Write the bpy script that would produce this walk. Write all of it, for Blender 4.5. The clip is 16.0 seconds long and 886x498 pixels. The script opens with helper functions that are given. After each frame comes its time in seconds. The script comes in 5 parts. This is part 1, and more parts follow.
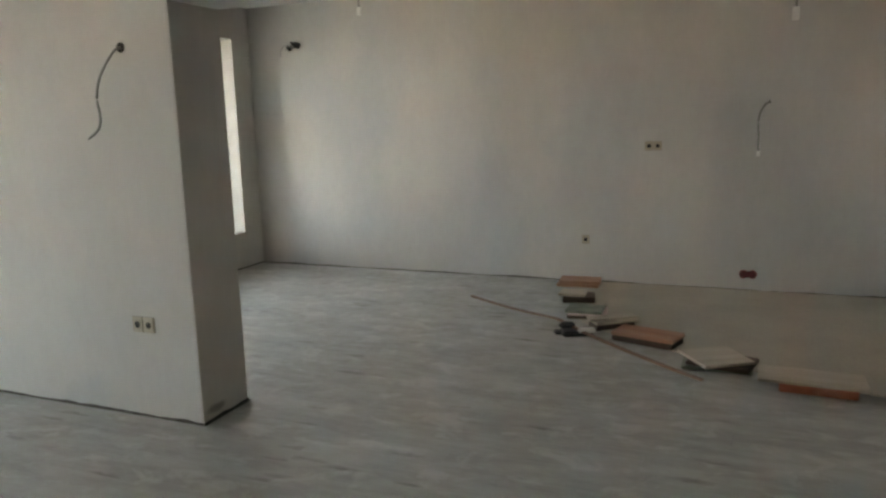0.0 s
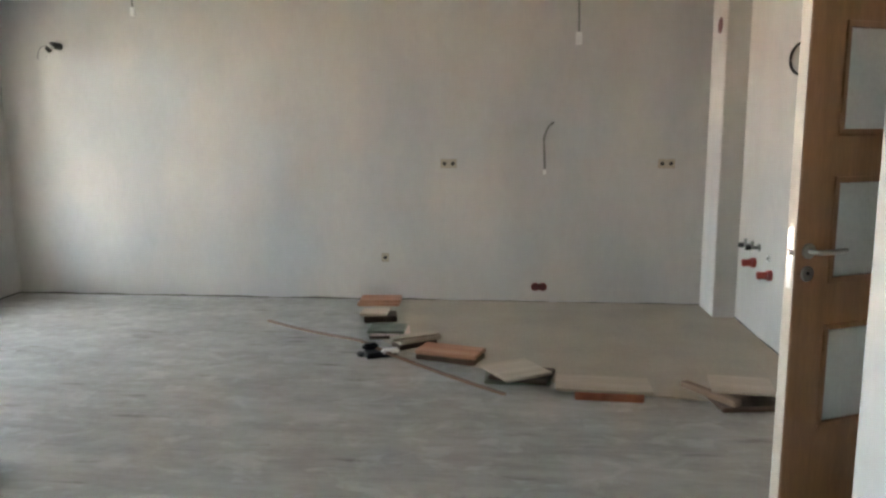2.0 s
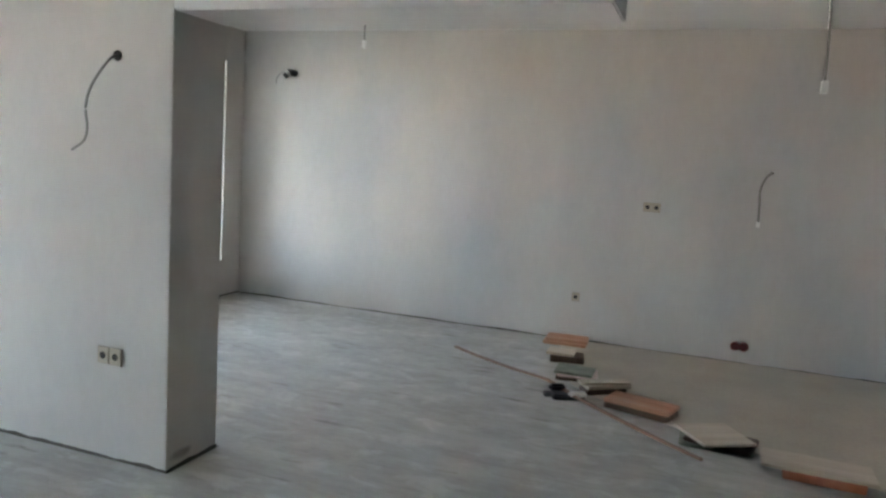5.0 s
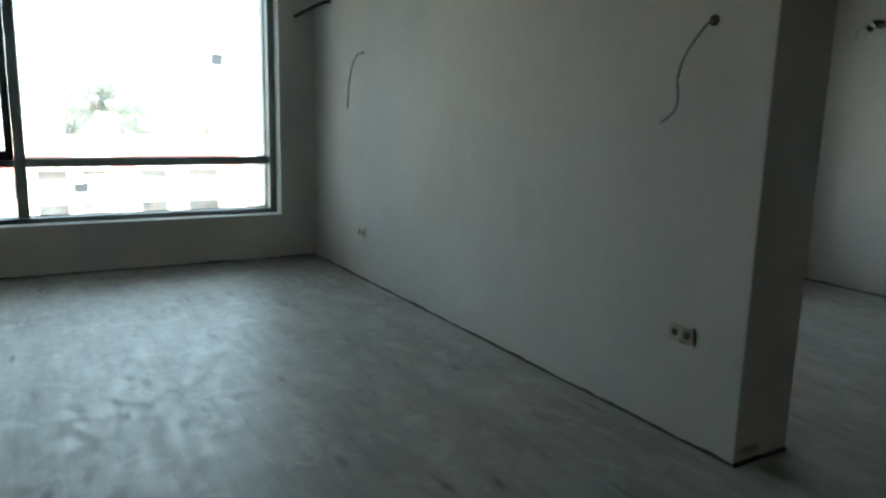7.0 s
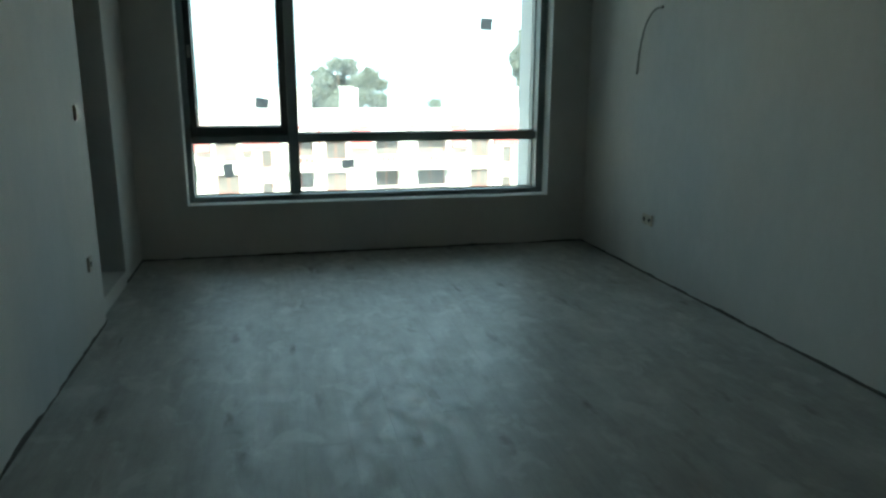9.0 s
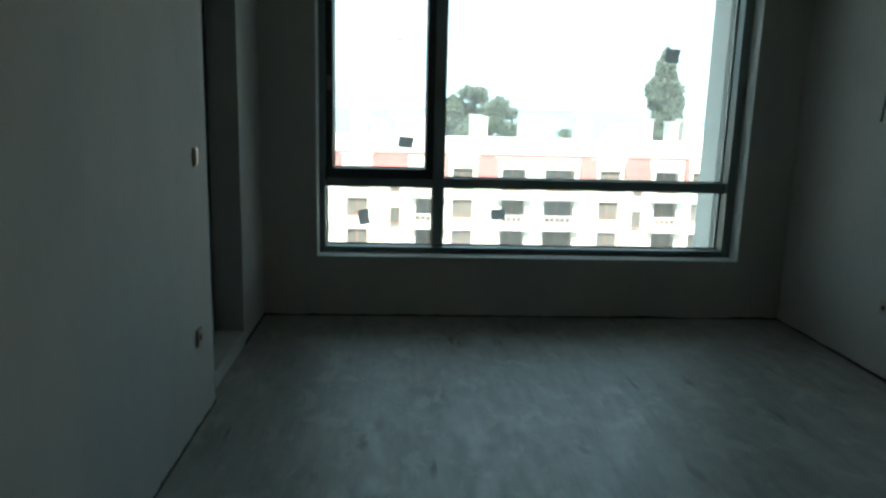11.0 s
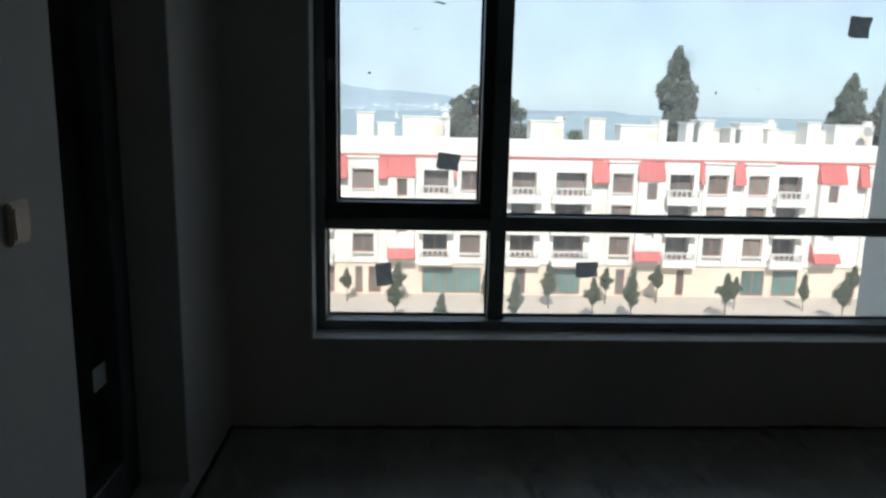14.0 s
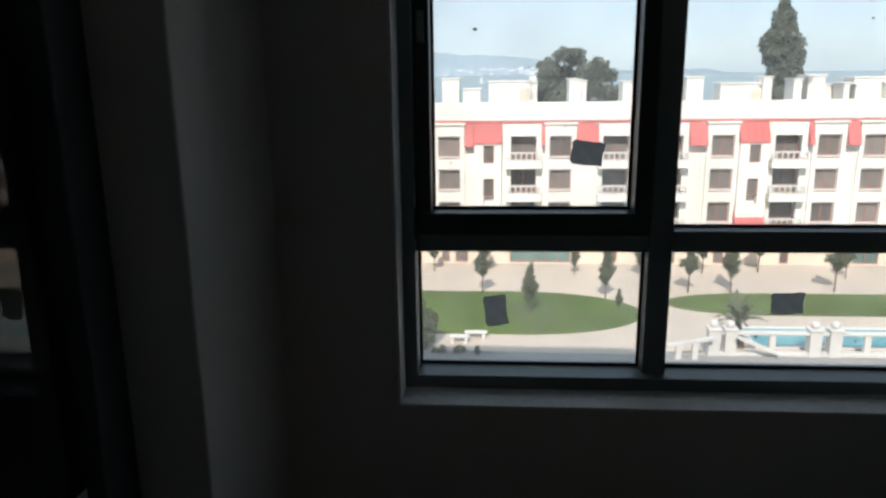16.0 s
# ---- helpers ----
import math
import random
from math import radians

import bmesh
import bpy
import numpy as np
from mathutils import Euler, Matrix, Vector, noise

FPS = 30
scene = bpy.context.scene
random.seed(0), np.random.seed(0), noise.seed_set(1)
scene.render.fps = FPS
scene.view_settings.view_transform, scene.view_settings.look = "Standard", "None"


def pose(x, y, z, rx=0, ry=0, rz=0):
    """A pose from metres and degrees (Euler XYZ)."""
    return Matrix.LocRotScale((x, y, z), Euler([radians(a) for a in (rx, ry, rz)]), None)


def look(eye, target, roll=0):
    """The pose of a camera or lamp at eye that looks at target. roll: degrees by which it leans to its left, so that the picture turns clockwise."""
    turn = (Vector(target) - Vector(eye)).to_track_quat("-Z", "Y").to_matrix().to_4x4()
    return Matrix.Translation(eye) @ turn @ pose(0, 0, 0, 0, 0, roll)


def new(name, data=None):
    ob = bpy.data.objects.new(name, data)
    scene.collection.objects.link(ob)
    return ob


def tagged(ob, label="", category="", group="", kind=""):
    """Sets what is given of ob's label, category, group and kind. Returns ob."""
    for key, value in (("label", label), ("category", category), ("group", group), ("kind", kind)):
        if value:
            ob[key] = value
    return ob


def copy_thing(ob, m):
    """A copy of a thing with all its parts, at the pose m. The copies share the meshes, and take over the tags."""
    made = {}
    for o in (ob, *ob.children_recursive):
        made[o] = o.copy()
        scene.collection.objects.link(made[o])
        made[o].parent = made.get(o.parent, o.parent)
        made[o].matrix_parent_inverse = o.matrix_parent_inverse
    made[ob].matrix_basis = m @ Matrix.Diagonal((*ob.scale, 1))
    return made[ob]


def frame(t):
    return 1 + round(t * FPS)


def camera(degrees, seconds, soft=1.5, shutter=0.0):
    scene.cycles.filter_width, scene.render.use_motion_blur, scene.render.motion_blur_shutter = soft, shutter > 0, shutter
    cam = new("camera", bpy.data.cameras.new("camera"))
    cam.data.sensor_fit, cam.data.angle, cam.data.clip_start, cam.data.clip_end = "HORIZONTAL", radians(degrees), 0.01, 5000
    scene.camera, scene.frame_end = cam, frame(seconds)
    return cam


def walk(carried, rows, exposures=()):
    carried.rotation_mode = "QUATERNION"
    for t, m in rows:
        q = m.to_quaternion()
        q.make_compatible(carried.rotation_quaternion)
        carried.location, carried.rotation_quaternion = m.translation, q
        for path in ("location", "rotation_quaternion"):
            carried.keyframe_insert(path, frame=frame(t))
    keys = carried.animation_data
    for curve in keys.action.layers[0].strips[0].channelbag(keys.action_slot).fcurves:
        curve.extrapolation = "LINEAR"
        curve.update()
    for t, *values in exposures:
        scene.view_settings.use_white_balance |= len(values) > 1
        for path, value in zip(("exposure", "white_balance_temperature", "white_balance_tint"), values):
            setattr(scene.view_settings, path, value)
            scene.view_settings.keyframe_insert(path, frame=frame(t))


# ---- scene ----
cam = camera(63.1, 16.0, soft=2.6)
PATH = [
    (0, (0.365, 0.262, 1.495), (-0.386, 2.083, 1.147), -1.5),
    (0.5, (0.446, 0.301, 1.483), (-0.165, 2.173, 1.132), -1.5),
    (1, (0.417, 0.35, 1.494), (-0.039, 2.265, 1.142), -1.3),
    (1.5, (0.276, 0.41, 1.467), (-0.02, 2.36, 1.133), -0.7),
    (2, (0.293, 0.44, 1.472), (0.083, 2.405, 1.165), -0.3),
    (2.5, (0.305, 0.463, 1.491), (0.148, 2.439, 1.224), 0.2),
    (3, (0.282, 0.448, 1.512), (0.152, 2.432, 1.304), 0.5),
    (5.5, (0.091, 0.408, 1.484), (-0.83, 2.165, 1.225), 3.5),
    (6, (0.06, 0.318, 1.47), (-1.137, 1.896, 1.189), 2.7),
    (6.5, (-0.011, 0.382, 1.473), (-1.528, 1.643, 1.148), 2.3),
    (7, (-0.242, 0.435, 1.47), (-1.94, 1.426, 1.102), 1.4),
    (7.5, (-0.453, 0.369, 1.425), (-2.251, 1.147, 1.023), 0.8),
    (8, (-0.637, 0.254, 1.502), (-2.465, 0.932, 1.055), 0.8),
    (8.5, (-0.885, 0.254, 1.495), (-2.752, 0.803, 1.034), 0.4),
    (9, (-1.14, 0.261, 1.445), (-3.038, 0.699, 0.991), 0.2),
    (9.5, (-1.448, 0.248, 1.467), (-3.372, 0.575, 1.031), 0.7),
    (10, (-1.683, 0.223, 1.489), (-3.628, 0.468, 1.088), 1.3),
    (12.5, (-3.043, 0.021, 1.534), (-4.999, 0.041, 1.115), 0.8),
    (13, (-3.435, -0.013, 1.512), (-5.392, 0.036, 1.104), 1.1),
    (13.5, (-3.775, -0.025, 1.524), (-5.734, 0.054, 1.126), 0.9),
    (14, (-4.034, -0.025, 1.509), (-5.994, 0.073, 1.126), 1.3),
    (14.5, (-4.288, -0.027, 1.535), (-6.25, 0.074, 1.164), 1.9),
    (15, (-4.554, -0.04, 1.538), (-6.518, 0.045, 1.169), 2.0),
    (15.5, (-4.827, -0.101, 1.521), (-6.785, -0.071, 1.115), 1.2),
    (16, (-5.052, -0.151, 1.527), (-6.99, -0.29, 1.052), -0.7),
]
EXPOSURES = [
    (0.0, 5.95, 8150, 19), (1.5, 6.6, 7900, 21), (3.0, 6.45, 7350, 18), (5.5, 6.35, 6950, 20), (6.5, 5.6, 6800, 17), (7.0, 4.35, 6850, 5), (8.0, 3.3, 6600, -5), (9.0, 3.3, 6450, -7), (10.0, 3.2, 6500, -9),
    (12.5, 1.95, 6250, 5), (13.5, 1.68, 6350, 11), (14.5, 1.55, 6650, 16), (16.0, 1.55, 6800, 17)]
walk(cam, [(t, look(eye, target, roll)) for t, eye, target, roll in PATH], EXPOSURES)

# ---- light ----
world = bpy.data.worlds.new("sky")
scene.world = world
world.use_nodes = True
SUN = Vector((0.74, -0.1, 0.66)).normalized()
wn = world.node_tree.nodes
sky = wn.new("ShaderNodeTexSky")
sky.sky_type = "NISHITA"
sky.sun_disc = False
sky.sun_elevation = math.asin(SUN.z)
sky.sun_rotation = math.atan2(SUN.x, SUN.y)
sky.dust_density, sky.air_density, sky.ozone_density = 0.7, 1.0, 1.5
haze = wn.new("ShaderNodeMix")
haze.data_type = "RGBA"
sky_way, streaks, thin = wn.new("ShaderNodeTexCoord"), wn.new("ShaderNodeTexNoise"), wn.new("ShaderNodeMapRange")
flat_way = wn.new("ShaderNodeMapping")
flat_way.inputs["Scale"].default_value = (1.2, 1.0, 3.2)
streaks.inputs["Scale"].default_value, streaks.inputs["Detail"].default_value, streaks.inputs["Roughness"].default_value = 2.4, 6, 0.55
for i, v in enumerate((0.38, 0.68, 0.0, 0.7)):
    thin.inputs[i + 1].default_value = v
haze.inputs[0].default_value = 0.74
cloud = wn.new("ShaderNodeMix")
cloud.data_type = "RGBA"
cloud.inputs["B"].default_value = (3.6, 4.4, 4.95, 1)
for a, b in ((sky_way.outputs["Generated"], flat_way.inputs[0]), (flat_way.outputs[0], streaks.inputs["Vector"]), (streaks.outputs[0], thin.inputs[0]), (thin.outputs[0], cloud.inputs[0]), (haze.outputs["Result"], cloud.inputs["A"])):
    world.node_tree.links.new(a, b)
haze.inputs["B"].default_value = (2.85, 3.85, 4.7, 1)
world.node_tree.links.new(sky.outputs[0], haze.inputs["A"])
world.node_tree.links.new(cloud.outputs["Result"], wn["Background"].inputs[0])
wn["Background"].inputs[1].default_value = 0.085
sun = new("sun", bpy.data.lights.new("sun", "SUN"))
sun.data.energy, sun.data.angle, sun.data.color = 2.1, radians(0.6), (1.0, 0.94, 0.86)
sun.matrix_world = look(SUN * 50, (0, 0, 0))


# ---- materials ----
def material(name, colour, rough=0.6, metal=0.0, vary=0.12, scale=3.0, fine=60.0, bump=0.15, tint=None, amount=0.0,
             spread=(0.45, 0.7), piece=0.0, stretch=(1, 1, 1), fine_vary=0.06, spec=0.5, depth=0.002, stains_and_patches=()):
    """Paint or stone: a base colour with blotches at one scale, grain at another, and a tint in patches."""
    m = bpy.data.materials.new(name)
    m.use_nodes = True
    n, l = m.node_tree.nodes, m.node_tree.links
    bsdf = n["Principled BSDF"]
    coord = n.new("ShaderNodeTexCoord")
    mapping = n.new("ShaderNodeMapping")
    mapping.inputs["Scale"].default_value = stretch
    l.new(coord.outputs["Object"], mapping.inputs[0])
    big, small = n.new("ShaderNodeTexNoise"), n.new("ShaderNodeTexNoise")
    for node, s, d in ((big, scale, 5), (small, fine, 3)):
        node.inputs["Scale"].default_value, node.inputs["Detail"].default_value = s, d
        l.new(mapping.outputs[0], node.inputs["Vector"])
    value = n.new("ShaderNodeMapRange")
    value.inputs[3].default_value, value.inputs[4].default_value = 1 - vary, 1 + vary
    value.inputs[1].default_value, value.inputs[2].default_value = 0.3, 0.7
    l.new(big.outputs[0], value.inputs[0])
    grain = n.new("ShaderNodeMapRange")
    grain.inputs[3].default_value, grain.inputs[4].default_value = 1 - fine_vary, 1 + fine_vary
    grain.inputs[1].default_value, grain.inputs[2].default_value = 0.3, 0.7
    l.new(small.outputs[0], grain.inputs[0])
    both = n.new("ShaderNodeMath")
    both.operation = "MULTIPLY"
    l.new(value.outputs[0], both.inputs[0]), l.new(grain.outputs[0], both.inputs[1])
    last = both
    if piece:
        info = n.new("ShaderNodeObjectInfo")
        ran = n.new("ShaderNodeMapRange")
        ran.inputs[3].default_value, ran.inputs[4].default_value = 1 - piece, 1 + piece
        l.new(info.outputs["Random"], ran.inputs[0])
        last = n.new("ShaderNodeMath")
        last.operation = "MULTIPLY"
        l.new(both.outputs[0], last.inputs[0]), l.new(ran.outputs[0], last.inputs[1])
    mix = n.new("ShaderNodeMix")
    mix.data_type = "RGBA"
    mix.inputs["A"].default_value = (*colour, 1)
    mix.inputs["B"].default_value = (*(tint or colour), 1)
    patch = n.new("ShaderNodeTexNoise")
    patch.inputs["Scale"].default_value = scale * 0.6
    patch.inputs["Detail"].default_value = 4
    shift = n.new("ShaderNodeMapping")
    shift.inputs["Location"].default_value = (7.3, 3.1, 5.7)
    l.new(mapping.outputs[0], shift.inputs[0]), l.new(shift.outputs[0], patch.inputs["Vector"])
    cut = n.new("ShaderNodeMapRange")
    cut.inputs[1].default_value, cut.inputs[2].default_value, cut.inputs[4].default_value = *spread, amount
    l.new(patch.outputs[0], cut.inputs[0]), l.new(cut.outputs[0], mix.inputs[0])
    out = n.new("ShaderNodeVectorMath")
    out.operation = "SCALE"
    l.new(mix.outputs["Result"], out.inputs[0]), l.new(last.outputs[0], out.inputs["Scale"])
    shade = out.outputs[0]
    for place, size, colour2, strong in stains_and_patches:
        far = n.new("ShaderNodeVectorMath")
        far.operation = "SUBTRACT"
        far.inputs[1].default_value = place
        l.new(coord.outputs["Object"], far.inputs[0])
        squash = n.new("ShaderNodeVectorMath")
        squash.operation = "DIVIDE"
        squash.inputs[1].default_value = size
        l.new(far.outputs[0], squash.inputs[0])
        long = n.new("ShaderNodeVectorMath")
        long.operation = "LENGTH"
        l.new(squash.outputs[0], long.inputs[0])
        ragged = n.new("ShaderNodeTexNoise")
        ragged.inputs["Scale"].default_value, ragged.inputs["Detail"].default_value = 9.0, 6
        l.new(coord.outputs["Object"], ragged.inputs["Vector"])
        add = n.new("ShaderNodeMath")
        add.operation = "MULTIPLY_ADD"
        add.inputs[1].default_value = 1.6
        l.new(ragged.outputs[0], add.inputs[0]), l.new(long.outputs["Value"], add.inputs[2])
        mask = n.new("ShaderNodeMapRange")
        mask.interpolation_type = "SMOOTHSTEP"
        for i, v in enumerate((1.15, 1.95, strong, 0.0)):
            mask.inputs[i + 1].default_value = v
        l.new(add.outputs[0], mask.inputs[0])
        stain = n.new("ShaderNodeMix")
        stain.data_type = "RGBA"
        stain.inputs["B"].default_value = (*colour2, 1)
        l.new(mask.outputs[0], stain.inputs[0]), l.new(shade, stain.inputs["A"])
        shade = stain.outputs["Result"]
    l.new(shade, bsdf.inputs["Base Color"])
    bsdf.inputs["Roughness"].default_value, bsdf.inputs["Metallic"].default_value = rough, metal
    bsdf.inputs["Specular IOR Level"].default_value = spec
    if bump:
        b = n.new("ShaderNodeBump")
        b.inputs["Strength"].default_value, b.inputs["Distance"].default_value = bump, depth
        l.new(small.outputs[0], b.inputs["Height"]), l.new(b.outputs[0], bsdf.inputs["Normal"])
    return m


def glass_material(name, tint=(1, 1, 1), gloss=0.06):
    """A thin pane: clear, with a faint mirror that grows towards grazing sight."""
    m = bpy.data.materials.new(name)
    m.use_nodes = True
    n, l = m.node_tree.nodes, m.node_tree.links
    n.remove(n["Principled BSDF"])
    clear, mirror, mix, fres = n.new("ShaderNodeBsdfTransparent"), n.new("ShaderNodeBsdfGlossy"), n.new("ShaderNodeMixShader"), n.new("ShaderNodeFresnel")
    clear.inputs[0].default_value = (*tint, 1)
    mirror.inputs["Roughness"].default_value = 0.01
    fres.inputs[0].default_value = 1.4
    # dust film, made strong enough to stand in for outdoor haze as well
    dust, veil, haze_soil = n.new("ShaderNodeBsdfTranslucent"), n.new("ShaderNodeMixShader"), n.new("ShaderNodeMapRange")
    coord, smear = n.new("ShaderNodeTexCoord"), n.new("ShaderNodeTexNoise")
    dust.inputs[0].default_value = (0.8, 0.8, 0.78, 1)
    smear.inputs["Scale"].default_value, smear.inputs["Detail"].default_value = 4.0, 6
    for i, v in enumerate((0.35, 0.75, 0.06, 0.16)):
        haze_soil.inputs[i + 1].default_value = v
    l.new(coord.outputs["Object"], smear.inputs["Vector"]), l.new(smear.outputs[0], haze_soil.inputs[0]), l.new(haze_soil.outputs[0], veil.inputs[0])
    l.new(clear.outputs[0], veil.inputs[1]), l.new(dust.outputs[0], veil.inputs[2])
    l.new(fres.outputs[0], mix.inputs[0]), l.new(veil.outputs[0], mix.inputs[1]), l.new(mirror.outputs[0], mix.inputs[2])
    l.new(mix.outputs[0], n["Material Output"].inputs[0])
    return m


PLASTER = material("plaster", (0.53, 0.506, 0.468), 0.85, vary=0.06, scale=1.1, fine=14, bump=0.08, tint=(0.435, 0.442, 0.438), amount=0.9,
                   spread=(0.46, 0.68), stretch=(1.3, 1.3, 0.65), fine_vary=0.02, spec=0.25,
                   stains_and_patches=[((-2.89, 3.0, 0.02), (0.22, 0.2, 0.2), (0.42, 0.43, 0.42), 0.48), ((-3.70, 3.0, 0.9), (0.12, 0.2, 0.25), (0.42, 0.44, 0.43), 0.36), ((-1.26, 6.832, 1.24), (0.09, 0.2, 0.12), (0.45, 0.46, 0.44), 0.45),
                           # third entry here: small dark patch low on the partition's end face
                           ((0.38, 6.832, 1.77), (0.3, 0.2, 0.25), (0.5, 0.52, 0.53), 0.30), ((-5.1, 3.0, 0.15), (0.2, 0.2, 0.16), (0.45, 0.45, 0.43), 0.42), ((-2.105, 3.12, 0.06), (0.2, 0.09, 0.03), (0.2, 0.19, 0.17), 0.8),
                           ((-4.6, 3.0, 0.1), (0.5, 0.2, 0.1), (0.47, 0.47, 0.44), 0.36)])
CEILING = material("ceiling_paint", (0.7, 0.7, 0.69), 0.9, vary=0.03, scale=1.5, fine=30, bump=0.05, fine_vary=0.02, spec=0.2)
TILE = material("beige_screed", (0.38, 0.33, 0.27), 0.7, vary=0.08, scale=2.0, fine=40, bump=0.1, fine_vary=0.05)
FRAME = material("anthracite_frame", (0.045, 0.05, 0.052), 0.4, vary=0.06, scale=4, fine=90, bump=0.02)
FRAME_GREY = material("grey_outer_frame", (0.2, 0.23, 0.23), 0.45, vary=0.06, scale=4, fine=90, bump=0.02)
GASKET = material("black_gasket", (0.012, 0.012, 0.012), 0.7, bump=0)
GLASS = glass_material("window_glass", (0.93, 0.96, 0.96))
STICKER = material("grey_sticker", (0.11, 0.115, 0.12), 0.6, vary=0.5, scale=30, fine=200)
sn, sl = STICKER.node_tree.nodes, STICKER.node_tree.links
through_light, sheet = sn.new("ShaderNodeBsdfTranslucent"), sn.new("ShaderNodeMixShader")
through_light.inputs[0].default_value, sheet.inputs[0].default_value = (0.27, 0.28, 0.29, 1), 0.6
sl.new(sn["Principled BSDF"].outputs[0], sheet.inputs[1]), sl.new(through_light.outputs[0], sheet.inputs[2])
sl.new(sheet.outputs[0], sn["Material Output"].inputs[0])
SOCKET = material("ivory_plastic", (0.42, 0.36, 0.275), 0.35, vary=0.03, bump=0)
# flat discs of this colour stand for the shade inside holes and wells
DARK = material("hole_shade", (0.03, 0.027, 0.025), 0.8, bump=0)
GAP = material("expansion_gap", (0.075, 0.065, 0.055), 0.95, vary=0.3, scale=8, bump=0.3)


# ---- builders ----
def link(name, bm, mat, parent=None, label="", smooth=False):
    me = bpy.data.meshes.new(name)
    bmesh.ops.recalc_face_normals(bm, faces=bm.faces)
    bm.to_mesh(me)
    bm.free()
    if mat:
        me.materials.append(mat)
    if smooth:
        for p in me.polygons:
            p.use_smooth = True
    ob = new(name, me)
    if parent:
        ob.parent = parent
    if label:
        ob["label"] = label
    return ob


def part(name, bm, mat, parent, label="", smooth=False):
    return link(name, bm, mat, parent, label, smooth)


def thing(name, label, category, group="", at=None, kind=""):
    ob = new(name)
    ob.empty_display_size = 0.05
    if at is not None:
        ob.matrix_basis = at
    return tagged(ob, label, category, group, kind)


def box(x0, y0, z0, x1, y1, z1, bevel=0.0, seg=1, bm=None):
    bm = bm or bmesh.new()
    got = bmesh.ops.create_cube(bm, size=1)["verts"]
    for v in got:
        v.co = Vector(((x0 + x1) / 2 + v.co.x * (x1 - x0), (y0 + y1) / 2 + v.co.y * (y1 - y0), (z0 + z1) / 2 + v.co.z * (z1 - z0)))
    if bevel:
        edges = {e for v in got for e in v.link_edges}
        bmesh.ops.bevel(bm, geom=list(edges), offset=bevel, segments=seg, affect="EDGES")
    return bm


def cyl(a, b, r, r2=None, seg=16, bm=None, caps=True):
    bm = bm or bmesh.new()
    a, b = Vector(a), Vector(b)
    m = Matrix.Translation((a + b) / 2) @ (b - a).to_track_quat("Z", "Y").to_matrix().to_4x4()
    bmesh.ops.create_cone(bm, cap_ends=caps, segments=seg, radius1=r, radius2=r if r2 is None else r2, depth=(b - a).length, matrix=m)
    return bm


def tube(points, r, name, mat, parent=None, seg=3, label=""):
    """A cable along a smooth line, as a mesh."""
    pts = [Vector(p) for p in points]
    fine = []
    for i in range(len(pts) - 1):
        p0, p1, p2, p3 = pts[max(i - 1, 0)], pts[i], pts[i + 1], pts[min(i + 2, len(pts) - 1)]
        for k in range(6):
            s = k / 6
            fine.append(0.5 * (2 * p1 + (p2 - p0) * s + (2 * p0 - 5 * p1 + 4 * p2 - p3) * s * s + (3 * p1 - p0 - 3 * p2 + p3) * s ** 3))
    fine.append(pts[-1])
    bm, rings = bmesh.new(), []
    for i, p in enumerate(fine):
        d = (fine[min(i + 1, len(fine) - 1)] - fine[max(i - 1, 0)]).normalized()
        q = d.to_track_quat("Z", "Y")
        rings.append([bm.verts.new(p + q @ Vector((r * math.cos(a), r * math.sin(a), 0))) for a in [k * math.tau / 8 for k in range(8)]])
    for r0, r1 in zip(rings, rings[1:]):
        for k in range(8):
            bm.faces.new((r0[k], r0[(k + 1) % 8], r1[(k + 1) % 8], r1[k]))
    bm.faces.new(rings[0][::-1]), bm.faces.new(rings[-1])
    return link(name, bm, mat, parent, label, smooth=True)


def wall(name, axis, at, thick, u0, u1, z0, z1, holes=(), mat=None, label="", parent=None, category="wall"):
    """A wall in the plane axis = at, thick towards the sign of thick, with openings (u0, z0, u1, z1) through it."""
    us = sorted({u0, u1, *[h[0] for h in holes], *[h[2] for h in holes]})
    zs = sorted({z0, z1, *[h[1] for h in holes], *[h[3] for h in holes]})
    us, zs = [u for u in us if u0 <= u <= u1], [z for z in zs if z0 <= z <= z1]

    def solid(i, j):
        if not (0 <= i < len(us) - 1 and 0 <= j < len(zs) - 1):
            return False
        u, z = (us[i] + us[i + 1]) / 2, (zs[j] + zs[j + 1]) / 2
        return not any(h[0] < u < h[2] and h[1] < z < h[3] for h in holes)
    bm = bmesh.new()
    grid = {}

    def v(i, j, k):
        if (i, j, k) not in grid:
            d = at + (thick if k else 0)
            grid[i, j, k] = bm.verts.new((d, us[i], zs[j]) if axis == "x" else (us[i], d, zs[j]))
        return grid[i, j, k]
    for i in range(len(us) - 1):
        for j in range(len(zs) - 1):
            if not solid(i, j):
                continue
            for k in (0, 1):
                bm.faces.new((v(i, j, k), v(i + 1, j, k), v(i + 1, j + 1, k), v(i, j + 1, k)))
            for di, dj, a, b in ((-1, 0, (i, j), (i, j + 1)), (1, 0, (i + 1, j), (i + 1, j + 1)), (0, -1, (i, j), (i + 1, j)), (0, 1, (i, j + 1), (i + 1, j + 1))):
                if not solid(i + di, j + dj):
                    bm.faces.new((v(*a, 0), v(*b, 0), v(*b, 1), v(*a, 1)))
    ob = link(name, bm, mat or PLASTER, parent)
    mod = ob.modifiers.new("edges", "BEVEL")
    mod.width, mod.segments, mod.limit_method = 0.006, 2, "ANGLE"
    return tagged(ob, label, category, kind="structure") if not parent else ob


# ---- the flat ----
XW, XG, YL, YP, YB, XK, XR, CEIL = -7.272, -7.536, -0.845, 3.0, 6.832, -4.515, 2.05, 2.72
XE, YP2 = -2.105, 3.36
XD, YN = -5.68, -0.795

